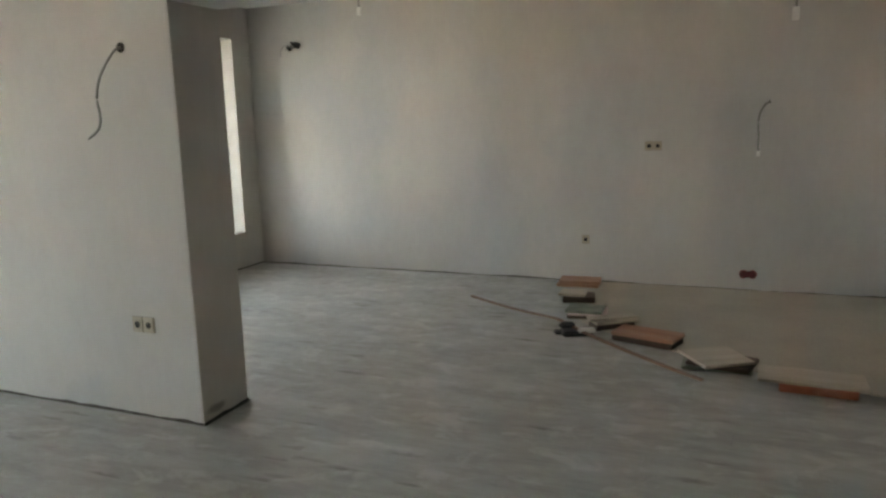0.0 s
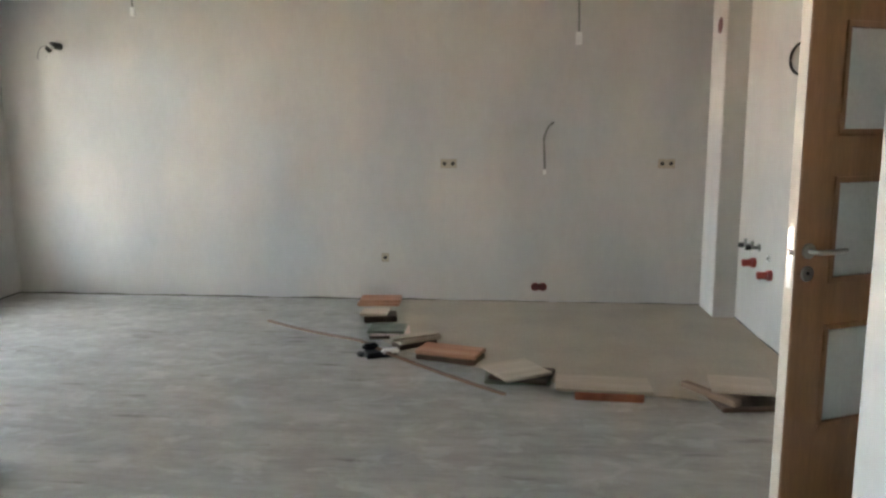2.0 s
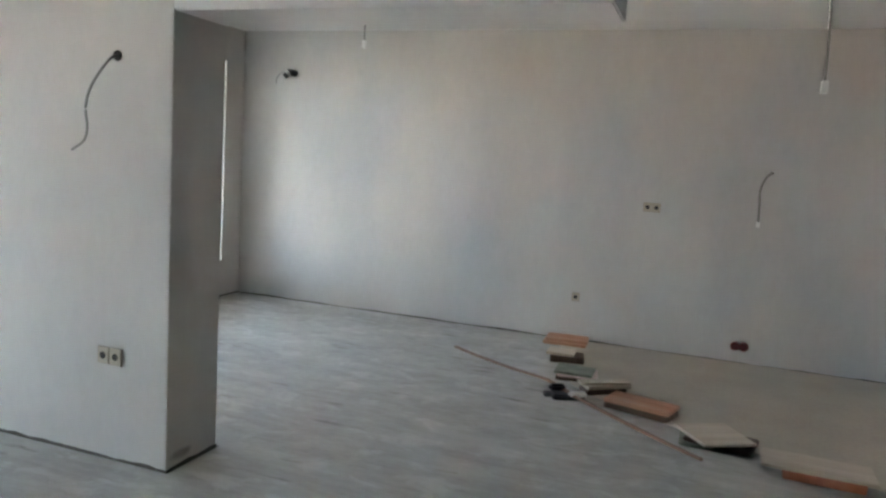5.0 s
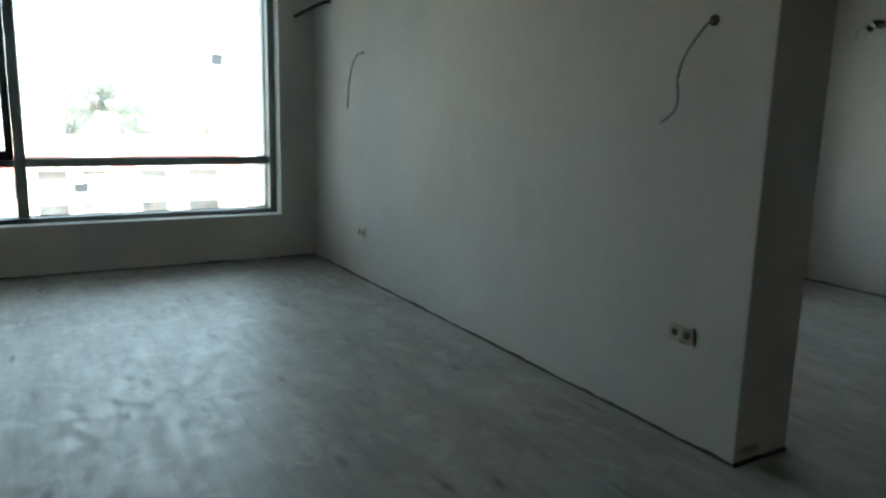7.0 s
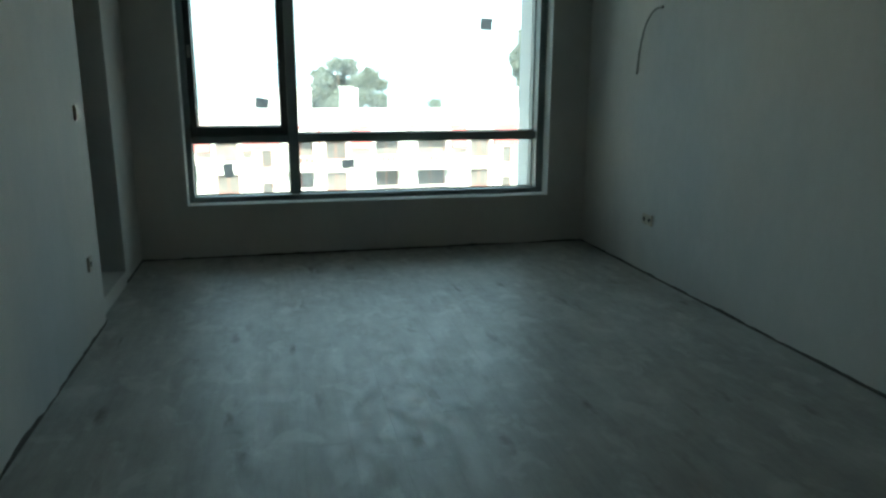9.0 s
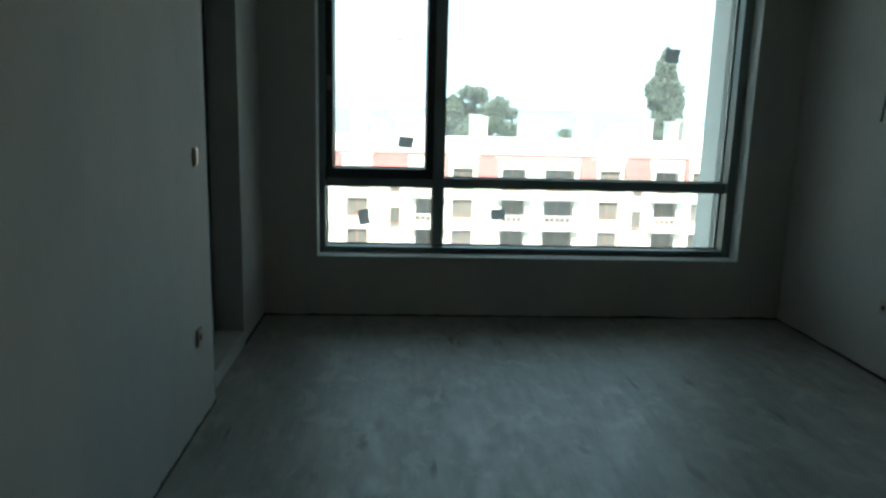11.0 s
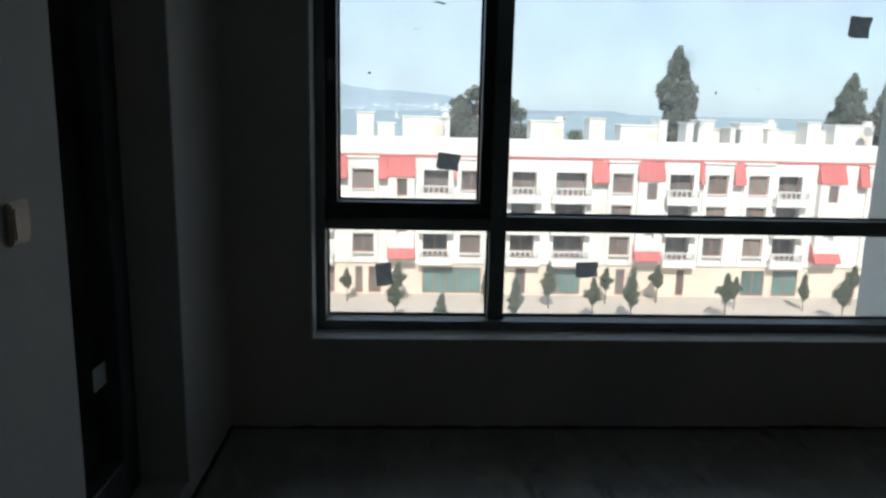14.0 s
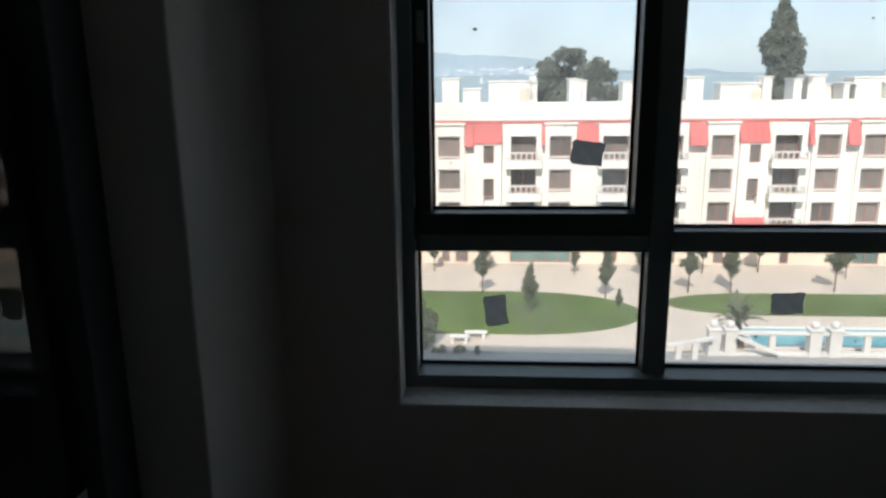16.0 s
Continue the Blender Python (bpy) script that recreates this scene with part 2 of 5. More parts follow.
wall("wall_window", "x", XW, -0.42, YL - 0.3, YP2, -0.2, CEIL + 0.1, [(-0.464, 0.44, 2.65, 2.6)], label="pale plastered wall below and around the big window")
wall("wall_window_outer", "x", XW - 0.423, -0.305, -60, YP2 + 0.1, -0.2, CEIL + 0.2, [(-0.6, 0.28, 2.6, 2.75)], label="pale rendered outer skin round the big window")
wall("wall_terrace", "y", YL, -0.36, XW, 6.5, -0.2, CEIL + 0.1, [(-6.605, 0.085, XD, 2.3)], label="pale plastered wall with a terrace door and sockets")
wall("wall_terrace_near", "y", YN, YL - YN - 0.01, XD + 0.002, 6.5, -0.2, CEIL + 0.1, label="pale plastered thicker wall with sockets beside the terrace door")
wall("wall_partition", "y", YP, YP2 - YP, XW, XE, -0.2, CEIL + 0.1, label="pale plastered partition wall with damp marks, a dark patch at its end foot and hanging cables")
wall("wall_kitchen_window", "x", XK, -0.35, YP2, YB + 0.3, -0.2, CEIL + 0.1, [(4.5, 0.38, 6.545, 2.38)], label="plastered kitchen wall with a tall window opening")
wall("wall_back", "y", YB, 0.3, XK, XR + 0.3, -0.2, CEIL + 0.1, label="large bare plastered kitchen wall with sockets and cable ends")
wall("wall_kitchen_side", "x", XR, 0.3, 2.9, YB, -0.2, CEIL + 0.1, [(3.52, -0.01, 4.36, 2.1)], label="white plastered wall with water pipe stubs")
wall("wall_stub", "y", 2.4, 0.5, 1.44, 6.5, -0.2, CEIL + 0.1, label="white plastered wall end beside the doorway")
# added out of view, far back so the hall bounces little light
wall("wall_rear", "x", 6.5, 0.3, YL - 0.36, 2.9, -0.2, CEIL + 0.1, label="unseen plain wall closing the hall, set far back to dim it")
tagged(link("wall_pilaster", box(1.873, 6.4, -0.01, XR + 0.01, YB + 0.01, CEIL + 0.02, 0.006, 2), PLASTER), "white plastered corner pilaster", "pilaster", kind="structure")
tagged(link("ceiling_beam", box(XE - 0.01, YP + 0.002, 2.08, -0.25, YP2 - 0.002, CEIL + 0.02, 0.006, 2), CEILING), "white plastered dropped beam over the wide opening", "beam", kind="structure")
tagged(link("ceiling", box(XW - 0.3, YL - 0.3, CEIL, 6.7, YB + 0.2, CEIL + 0.2), CEILING), "smooth white plastered ceiling", "ceiling", kind="structure")
tagged(link("subfloor", box(XW - 0.3, YL - 0.3, -0.25, 6.7, YB + 0.2, -0.012), GAP), "dark screed under the laminate joints", "floor", kind="structure")


def base_gap_strip(u0, u1, axis, at, way, high, seed):
    """A ragged strip proud of the wall, coloured dark for the shaded gap where the plaster stops short of the floor."""
    bm, prev = bmesh.new(), None
    n = max(4, int(abs(u1 - u0) / 0.05))
    for i in range(n + 1):
        u = u0 + (u1 - u0) * i / n
        k = noise.noise(Vector((u * 2.3, seed, 0))) + 0.6 * noise.noise(Vector((u * 11, seed, 4)))
        h = max(0.0015, high * (1 + 1.25 * k))
        row = []
        for d, z in ((0.001, -0.012), (0.003, -0.012), (0.003, h), (0.001, h)):
            row.append(bm.verts.new((at + way * d, u, z) if axis == "x" else (u, at + way * d, z)))
        if prev:
            for j in range(4):
                bm.faces.new((prev[j], prev[(j + 1) % 4], row[(j + 1) % 4], row[j]))
        else:
            bm.faces.new(row)
        prev = row
    bm.faces.new(prev[::-1])
    return tagged(link("trim_gap_shade", bm, GAP), "dark ragged strip standing for the shaded gap under the plaster", "floor gap", kind="structure")


# dark strips painted in for the shade under the plaster's edge
base_gap_strip(XW, XE, "y", YP, -1, 0.014, 1)
base_gap_strip(YP, YP2, "x", XE, 1, 0.012, 2)
base_gap_strip(XK, 1.87, "y", YB, -1, 0.008, 3)
base_gap_strip(YP2, YB, "x", XK, 1, 0.008, 4)
base_gap_strip(XD + 0.002, 3.0, "y", YN, 1, 0.02, 5)
base_gap_strip(XW, -6.605, "y", YL, 1, 0.016, 6)
base_gap_strip(YL, YP, "x", XW, 1, 0.01, 7)
base_gap_strip(4.4, 6.4, "x", XR, -1, 0.008, 8)
# unseen masses added to block the sun; their top sets the shadow's reach
for n, b in (("wall_upper_storeys", (-7.69, -60, CEIL + 0.25, 12, YP2, 21.5)), ("wall_lower_storeys", (-7.69, -60, -16.4, 12, YP2, -0.3)),
              ("wall_upper_wing", (-4.865, YP2, CEIL + 0.25, 12, 60, 21.5)), ("wall_lower_wing", (-4.865, YP2, -16.4, 12, 60, -0.3))):
    tagged(link(n, box(*b), PLASTER), "unseen plain building mass, added to cast shade outdoors", "wall", kind="structure")
WOOD = material("oak_veneer", (0.46, 0.24, 0.13), 0.45, vary=0.12, scale=3, fine=40, bump=0.06, tint=(0.36, 0.2, 0.1), amount=0.6, stretch=(6, 6, 0.35), fine_vary=0.12)
EDGE = material("door_edge_band", (0.45, 0.385, 0.315), 0.5, vary=0.06, stretch=(4, 4, 0.5))
FROST = material("frosted_glass", (0.66, 0.69, 0.67), 0.45, vary=0.02, bump=0.02)
fn, fl = FROST.node_tree.nodes, FROST.node_tree.links
frost_light, frost_mix = fn.new("ShaderNodeBsdfTranslucent"), fn.new("ShaderNodeMixShader")
frost_light.inputs[0].default_value, frost_mix.inputs[0].default_value = (0.75, 0.78, 0.76, 1), 0.35
fl.new(fn["Principled BSDF"].outputs[0], frost_mix.inputs[1]), fl.new(frost_light.outputs[0], frost_mix.inputs[2])
fl.new(frost_mix.outputs[0], fn["Material Output"].inputs[0])
STEEL = material("brushed_steel", (0.62, 0.61, 0.58), 0.28, 1.0, vary=0.05, bump=0.02)
DULL_STEEL = material("dull_brass_fitting", (0.28, 0.28, 0.27), 0.4, 1.0, vary=0.2, scale=30)
RED = material("red_plastic", (0.36, 0.035, 0.025), 0.4, vary=0.06, bump=0)
# darker red stands for the shade inside the open boxes
DARK_RED = material("dark_red_recess", (0.09, 0.012, 0.01), 0.6, bump=0)
CABLE_GREY = material("grey_cable", (0.2, 0.195, 0.185), 0.5, vary=0.05, bump=0)
CABLE_DARK = material("black_cable_sleeve", (0.012, 0.012, 0.013), 0.5, bump=0)
CABLE_LIGHT = material("pale_cable", (0.42, 0.42, 0.4), 0.5, vary=0.05, bump=0)
CONNECTOR = material("white_connector", (0.7, 0.7, 0.67), 0.4, bump=0)
BOARD = material("raw_board", (0.47, 0.4, 0.325), 0.7, vary=0.1, scale=5, fine=70, tint=(0.41, 0.335, 0.255), amount=0.5, stretch=(0.5, 3, 1), piece=0.12)
ORANGE_WOOD = material("reddish_wood", (0.44, 0.2, 0.12), 0.6, vary=0.15, scale=5, fine=60, tint=(0.55, 0.34, 0.24), amount=0.6, stretch=(0.5, 4, 1), piece=0.1)
# bottom boards: brown darkened to carry the shade under the stacks
BROWN_SHADED = material("shaded_brown_board", (0.075, 0.043, 0.026), 0.65, vary=0.2, scale=8, stretch=(0.5, 3, 1), piece=0.15)
BATTEN = material("brown_batten", (0.2, 0.125, 0.085), 0.7, vary=0.2, scale=4, stretch=(0.4, 4, 4))
BRICK = material("red_brown_brick", (0.36, 0.12, 0.065), 0.85, vary=0.2, scale=12, fine=90, tint=(0.38, 0.2, 0.14), amount=0.7, bump=0.4)
OFFCUT = material("weathered_offcut", (0.22, 0.15, 0.105), 0.75, vary=0.25, scale=6, stretch=(0.5, 3, 1))
GREEN = material("green_grey_tile", (0.13, 0.15, 0.11), 0.45, vary=0.3, scale=9, fine=70, tint=(0.24, 0.26, 0.2), amount=0.8, piece=0.1)
PINK = material("pale_pink_foil", (0.58, 0.44, 0.4), 0.5, vary=0.1, scale=14)
SHUTTER = material("brown_shutter", (0.3, 0.235, 0.14), 0.6, vary=0.1)
PAPER = material("paper_label", (0.5, 0.53, 0.55), 0.7, vary=0.12, scale=60)


def laminate_material():
    """Grey washed oak print: streaks, dark knots, and plaster dust trodden over it."""
    m = bpy.data.materials.new("washed_oak_laminate")
    m.use_nodes = True
    n, l = m.node_tree.nodes, m.node_tree.links
    bsdf = n["Principled BSDF"]
    coord, info, geo = n.new("ShaderNodeTexCoord"), n.new("ShaderNodeObjectInfo"), n.new("ShaderNodeNewGeometry")
    jump = n.new("ShaderNodeVectorMath")
    jump.operation = "MULTIPLY_ADD"
    jump.inputs[0].default_value = (1, 1, 1)
    l.new(info.outputs["Random"], jump.inputs[0])
    jump.inputs[1].default_value = (91, 53, 17)
    l.new(coord.outputs["Object"], jump.inputs[2])

    def noise_at(scale, stretch, detail, source, rough=0.5):
        mp, t = n.new("ShaderNodeMapping"), n.new("ShaderNodeTexNoise")
        mp.inputs["Scale"].default_value = stretch
        t.inputs["Scale"].default_value, t.inputs["Detail"].default_value, t.inputs["Roughness"].default_value = scale, detail, rough
        l.new(source, mp.inputs[0]), l.new(mp.outputs[0], t.inputs["Vector"])
        return t.outputs[0]

    def ramp(source, a, b, lo, hi):
        r = n.new("ShaderNodeMapRange")
        for i, v in enumerate((a, b, lo, hi)):
            r.inputs[i + 1].default_value = v
        l.new(source, r.inputs[0])
        return r.outputs[0]

    def blend(f, a, b):
        x = n.new("ShaderNodeMix")
        x.data_type = "RGBA"
        l.new(f, x.inputs[0])
        for key, c in (("A", a), ("B", b)):
            if isinstance(c, tuple):
                x.inputs[key].default_value = (*c, 1)
            else:
                l.new(c, x.inputs[key])
        return x.outputs["Result"]
    streak = noise_at(7, (0.35, 3.2, 1), 6, jump.outputs[0], 0.6)
    colour = blend(ramp(streak, 0.3, 0.72, 0, 1), (0.31, 0.302, 0.28), (0.245, 0.238, 0.22))
    fine = noise_at(60, (0.12, 2.0, 1), 3, jump.outputs[0])
    colour = blend(ramp(fine, 0.5, 0.75, 0, 0.13), colour, (0.19, 0.18, 0.163))
    # sparse dark knots, drawn out along the grain
    warp, cells, spread = n.new("ShaderNodeMapping"), n.new("ShaderNodeTexVoronoi"), n.new("ShaderNodeSeparateColor")
    warp.inputs["Scale"].default_value = (1.0, 4.6, 1)
    cells.voronoi_dimensions = "2D"
    cells.inputs["Scale"].default_value = 1.25
    bent = n.new("ShaderNodeVectorMath")
    bent.operation = "MULTIPLY_ADD"
    wobble = noise_at(16, (0.6, 1.6, 1), 3, jump.outputs[0])
    bent.inputs[1].default_value = (0.07, 0.07, 0)
    l.new(wobble, bent.inputs[0]), l.new(jump.outputs[0], bent.inputs[2])
    l.new(bent.outputs[0], warp.inputs[0]), l.new(warp.outputs[0], cells.inputs["Vector"]), l.new(cells.outputs["Color"], spread.inputs[0])
    both = n.new("ShaderNodeMath")
    both.operation = "MULTIPLY"
    l.new(ramp(cells.outputs["Distance"], 0.03, 0.15, 0.8, 0), both.inputs[0]), l.new(ramp(spread.outputs[0], 0.42, 0.7, 0, 1), both.inputs[1])
    colour = blend(both.outputs[0], colour, (0.1, 0.086, 0.07))
    # trodden plaster dust: broad smears with ragged rims and small prints
    dust = noise_at(2.2, (0.6, 1.5, 1), 10, geo.outputs["Position"], 0.68)
    colour = blend(ramp(dust, 0.42, 0.64, 0, 0.6), colour, (0.41, 0.403, 0.38))
    smear = noise_at(5.0, (0.75, 1.15, 1), 4, geo.outputs["Position"], 0.6)
    smear.node.inputs["Distortion"].default_value = 0.5
    colour = blend(ramp(smear, 0.54, 0.64, 0, 0.38), colour, (0.5, 0.493, 0.47))
    tone = n.new("ShaderNodeVectorMath")
    tone.operation = "SCALE"
    l.new(colour, tone.inputs[0]), l.new(ramp(info.outputs["Random"], 0, 1, 0.97, 1.03), tone.inputs["Scale"])
    l.new(tone.outputs[0], bsdf.inputs["Base Color"])
    scuff = noise_at(9, (1, 1.2, 1), 8, geo.outputs["Position"], 0.7)
    l.new(ramp(scuff, 0.4, 0.6, 0.36, 0.56), bsdf.inputs["Roughness"])
    b = n.new("ShaderNodeBump")
    b.inputs["Strength"].default_value, b.inputs["Distance"].default_value = 0.12, 0.001
    l.new(fine, b.inputs["Height"]), l.new(b.outputs[0], bsdf.inputs["Normal"])
    return m


LAMINATE = laminate_material()
# unseen floor added to fill the hall lengthened for dimness
tagged(link("floor_hall", box(3.39, YL + 0.01, -0.011, 6.49, 2.39, 0.0), LAMINATE), "unseen grey laminate added under the lengthened hall", "floor", kind="structure")

# greasy breath-like film on the glass, thin and broken up
SMUDGE = material("glass_smudge", (0.42, 0.42, 0.42), 0.9, bump=0)
sn, sl = SMUDGE.node_tree.nodes, SMUDGE.node_tree.links
clear, veil, grain, fall = sn.new("ShaderNodeBsdfTransparent"), sn.new("ShaderNodeMixShader"), sn.new("ShaderNodeTexNoise"), sn.new("ShaderNodeMapRange")
grain.inputs["Scale"].default_value, grain.inputs["Detail"].default_value = 22, 5
round_off, spot = sn.new("ShaderNodeMath"), sn.new("ShaderNodeTexCoord")
reach = sn.new("ShaderNodeVectorMath")
reach.operation, round_off.operation = "LENGTH", "MULTIPLY"
sl.new(spot.outputs["Object"], reach.inputs[0]), sl.new(reach.outputs["Value"], fall.inputs[0])
for i, v in enumerate((0.02, 0.075, 0.42, 0.0)):
    fall.inputs[i + 1].default_value = v
sl.new(spot.outputs["Object"], grain.inputs["Vector"]), sl.new(fall.outputs[0], round_off.inputs[0]), sl.new(grain.outputs[0], round_off.inputs[1])
sl.new(round_off.outputs[0], veil.inputs[0]), sl.new(clear.outputs[0], veil.inputs[1]), sl.new(sn["Principled BSDF"].outputs[0], veil.inputs[2])
sl.new(veil.outputs[0], sn["Material Output"].inputs[0])

# ---- windows and the terrace door ----
window = thing("window_1", "large dark grey metal window with a tilting casement", "window", at=pose(0, 0, 0), kind="structure")
F0, F1, F2 = XG - 0.035, XG + 0.085, XG + 0.125
REVEAL = material("white_reveal", (0.74, 0.74, 0.73), 0.6, vary=0.05, scale=3, fine=40, bump=0.05, tint=(0.6, 0.6, 0.58), amount=0.4)
part("window_sill", box(F2 + 0.001, -0.458, 0.439, XW + 0.003, 2.644, 0.446, 0.002), REVEAL, window, "dusty white inner sill")
part("reveal_lining", box(F2 + 0.001, -0.466, 0.439, XW + 0.003, -0.458, 2.6, 0.002), REVEAL, window, "white reveal edge")
part("reveal_lining", box(F2 + 0.001, 2.644, 0.439, XW + 0.003, 2.652, 2.6, 0.002), REVEAL, window, "white reveal edge")
part("frame_jamb", box(F0, -0.464, 0.44, F2, -0.415, 2.6, 0.003), FRAME_GREY, window)
part("frame_jamb", box(F0, 2.58, 0.44, F2, 2.65, 2.6, 0.003), FRAME_GREY, window)
part("frame_sill", box(F0, -0.415, 0.44, F2, 2.58, 0.49, 0.003), FRAME_GREY, window)
part("frame_head", box(F0, -0.415, 2.55, F2, 2.58, 2.6, 0.003), FRAME_GREY, window)
part("mullion", box(F0, 0.371, 0.49, F1, 0.45, 2.55, 0.004), FRAME_GREY, window)
part("transom", box(F0, -0.415, 0.93, F1, 0.371, 0.99, 0.004), FRAME_GREY, window)
part("transom", box(F0, 0.45, 0.93, F1, 2.58, 1.003, 0.004), FRAME_GREY, window)
sash = part("casement", box(XG - 0.02, -0.412, 0.993, XG + 0.1, 0.369, 1.066, 0.004), FRAME, window)
for b in ((-0.412, 1.066, -0.36, 2.47), (0.314, 1.066, 0.369, 2.47), (-0.412, 2.47, 0.369, 2.548)):
    part("sash_rail", box(XG - 0.02, b[0], b[1], XG + 0.1, b[2], b[3], 0.004), FRAME, sash)
part("hinge", cyl((XG + 0.108, -0.412, 0.98), (XG + 0.108, -0.412, 1.09), 0.011), FRAME, sash, "dark hinge barrel")
part("hinge_plate", box(XG + 0.1, -0.40, 1.62, XG + 0.106, -0.375, 1.72, 0.002), DULL_STEEL, sash)


def pane(y0, z0, y1, z1, parent, x=XG):
    ob = part("pane", box(x - 0.004, y0, z0, x + 0.004, y1, z1), GLASS, parent)
    ob.visible_shadow = False
    for s in ((y0, z0, y1, z0 + 0.009), (y0, z1 - 0.009, y1, z1), (y0, z0 + 0.009, y0 + 0.009, z1 - 0.009), (y1 - 0.009, z0 + 0.009, y1, z1 - 0.009)):
        part("gasket", box(x + 0.005, s[0], s[1], x + 0.014, s[2], s[3]), GASKET, parent)
    return ob


glazing = [pane(-0.36, 1.066, 0.314, 2.47, sash), pane(0.45, 1.003, 2.58, 2.55, window), pane(-0.415, 0.49, 0.371, 0.93, window), pane(0.45, 0.49, 2.58, 0.93, window)]


def sticker(y, z, w, h, turn, bend=0.004):
    bm = bmesh.new()
    bmesh.ops.create_grid(bm, x_segments=6, y_segments=6, size=0.5)
    for v in bm.verts:
        v.co = Vector((0.0, v.co.x * w, v.co.y * h)) + Vector((bend * (v.co.x + v.co.y) ** 2 + 0.0006, noise.noise(v.co * 9) * 0.006, noise.noise(v.co * 9 + Vector((5, 0, 0))) * 0.006))
    ob = link("sticker", bm, STICKER)
    ob.matrix_basis = pose(XG + 0.006, y, z, turn, 0, 0)
    tagged(ob, "faded dark grey product sticker peeling on the glass", "sticker", "stickers on the window")


sticker(0.165, 1.256, 0.108, 0.082, -8)
sticker(2.12, 1.932, 0.105, 0.1, -4)
sticker(-0.141, 0.693, 0.08, 0.115, 7)
sticker(0.874, 0.729, 0.11, 0.08, 2)

bm = bmesh.new()
bmesh.ops.create_circle(bm, cap_ends=True, segments=28, radius=0.078)
smudge = link("smudge", bm, SMUDGE)
smudge.matrix_basis = pose(XG + 0.0064, 1.285, 1.755, 0, 90, 0)
tagged(smudge, "round greasy smudge on the window glass", "smudge", kind="stuff")
bm = bmesh.new()
rs = random.Random(12)
for _ in range(34):
    m = Matrix.Translation((XG + 0.0055, rs.uniform(-0.33, 2.55), rs.uniform(0.55, 2.35))) @ Matrix.Diagonal((0.0012, rs.uniform(0.002, 0.009), rs.uniform(0.002, 0.005), 1))
    bmesh.ops.create_icosphere(bm, subdivisions=1, radius=1, matrix=m)
for y, z, w, h in ((0.1, 1.99, 0.022, 0.004), (0.125, 1.985, 0.014, 0.005), (0.0, 1.87, 0.006, 0.004), (1.45, 1.61, 0.004, 0.009), (1.36, 1.63, 0.004, 0.006)):
    bmesh.ops.create_icosphere(bm, subdivisions=1, radius=1, matrix=Matrix.Translation((XG + 0.0055, y, z)) @ Matrix.Diagonal((0.0012, w, h, 1)))
tagged(link("paint_specks", bm, STICKER), "small grey dirt specks stuck on the glass", "dirt", kind="stuff")

door = thing("door_1", "closed dark grey glazed terrace door with shutter behind", "door", at=pose(0, 0, 0), kind="structure")
D0, D1 = YL - 0.255, YL - 0.18
for b in ((-6.605, 0.085, -6.525, 2.3), (XD - 0.08, 0.085, XD, 2.3), (-6.525, 0.085, XD - 0.08, 0.165), (-6.525, 2.22, XD - 0.08, 2.3)):
    part("door_frame", box(b[0], D0, b[1], b[2], D1, b[3], 0.004), FRAME, door)
for b in ((-6.52, 0.17, -6.43, 2.215), (XD - 0.175, 0.17, XD - 0.085, 2.215), (-6.43, 0.17, XD - 0.175, 0.27), (-6.43, 2.13, XD - 0.175, 2.215)):
    part("sash_rail", box(b[0], D0 + 0.012, b[1], b[2], D1 + 0.02, b[3], 0.004), FRAME, door)
dp = part("pane", box(-6.43, D0 + 0.04, 0.27, XD - 0.175, D0 + 0.048, 2.13), GLASS, door)
dp.visible_shadow = False
part("label", box(-6.425, D0 + 0.049, 0.56, -6.325, D0 + 0.051, 0.64), PAPER, door, "white paper label on glass")
for i in range(46):
    part("slat", box(-6.605, D0 - 0.045, 0.09 + i * 0.048, XD, D0 - 0.03, 0.135 + i * 0.048, 0.004), SHUTTER, door)
# unseen solid box added behind the slats to stop sun leaking in
part("sun_leak_block", box(-6.75, D0 - 0.2, -0.1, -5.6, D0 - 0.06, 2.45), SHUTTER, door)
# solid dark block on the riser, drawn for the shade of a notch
part("threshold_gap_shade", box(-5.862, YL - 0.02, -0.011, -5.826, YL + 0.002, 0.075), GAP, door, "dark block standing for the shaded gap beside the threshold")
part("threshold", box(-6.605, D1, 0.08, XD, YL - 0.002, 0.088, 0.003), PLASTER, door, "dusty raised threshold slab")

kwin = thing("window_2", "tall dark grey metal kitchen window", "window", at=pose(0, 0, 0), kind="structure")
KX = XK - 0.3
for b in ((4.5, 0.38, 4.56, 2.38), (6.485, 0.38, 6.545, 2.38), (4.56, 0.38, 6.485, 0.44), (4.56, 2.32, 6.485, 2.38), (5.5, 0.44, 5.56, 2.32)):
    part("window_frame", box(KX - 0.03, b[0], b[1], KX + 0.03, b[2], b[3], 0.003), FRAME, kwin)
for a, b in ((4.56, 5.5), (5.56, 6.485)):
    part("pane", box(KX - 0.004, a, 0.44, KX + 0.004, b, 2.32), GLASS, kwin).visible_shadow = False

# ---- interior door, ajar into the kitchen ----
HX, HY = 2.02, 3.478
leaf_way = math.degrees(math.atan2(3.11 - HY, 1.26 - HX))
door2 = thing("interior_door", "oak veneer interior door with frosted panes, standing ajar", "door", at=pose(HX, HY, 0.008, 0, 0, leaf_way))
LW, LH, T = 0.845, 2.035, 0.04
LITES = ((0.17, 0.375, 0.391), (0.17, 0.932, 0.378), (0.17, 1.469, 0.383))
holes = [(a, z, LW - 0.17, z + h) for a, z, h in LITES]
leaf = wall("leaf", "y", -T / 2, T, 0.004, LW - 0.004, 0, LH, holes, WOOD, parent=door2)
part("edge_band", box(LW - 0.004, -T / 2, 0, LW, T / 2, LH), EDGE, door2, "pale edge band on the door")
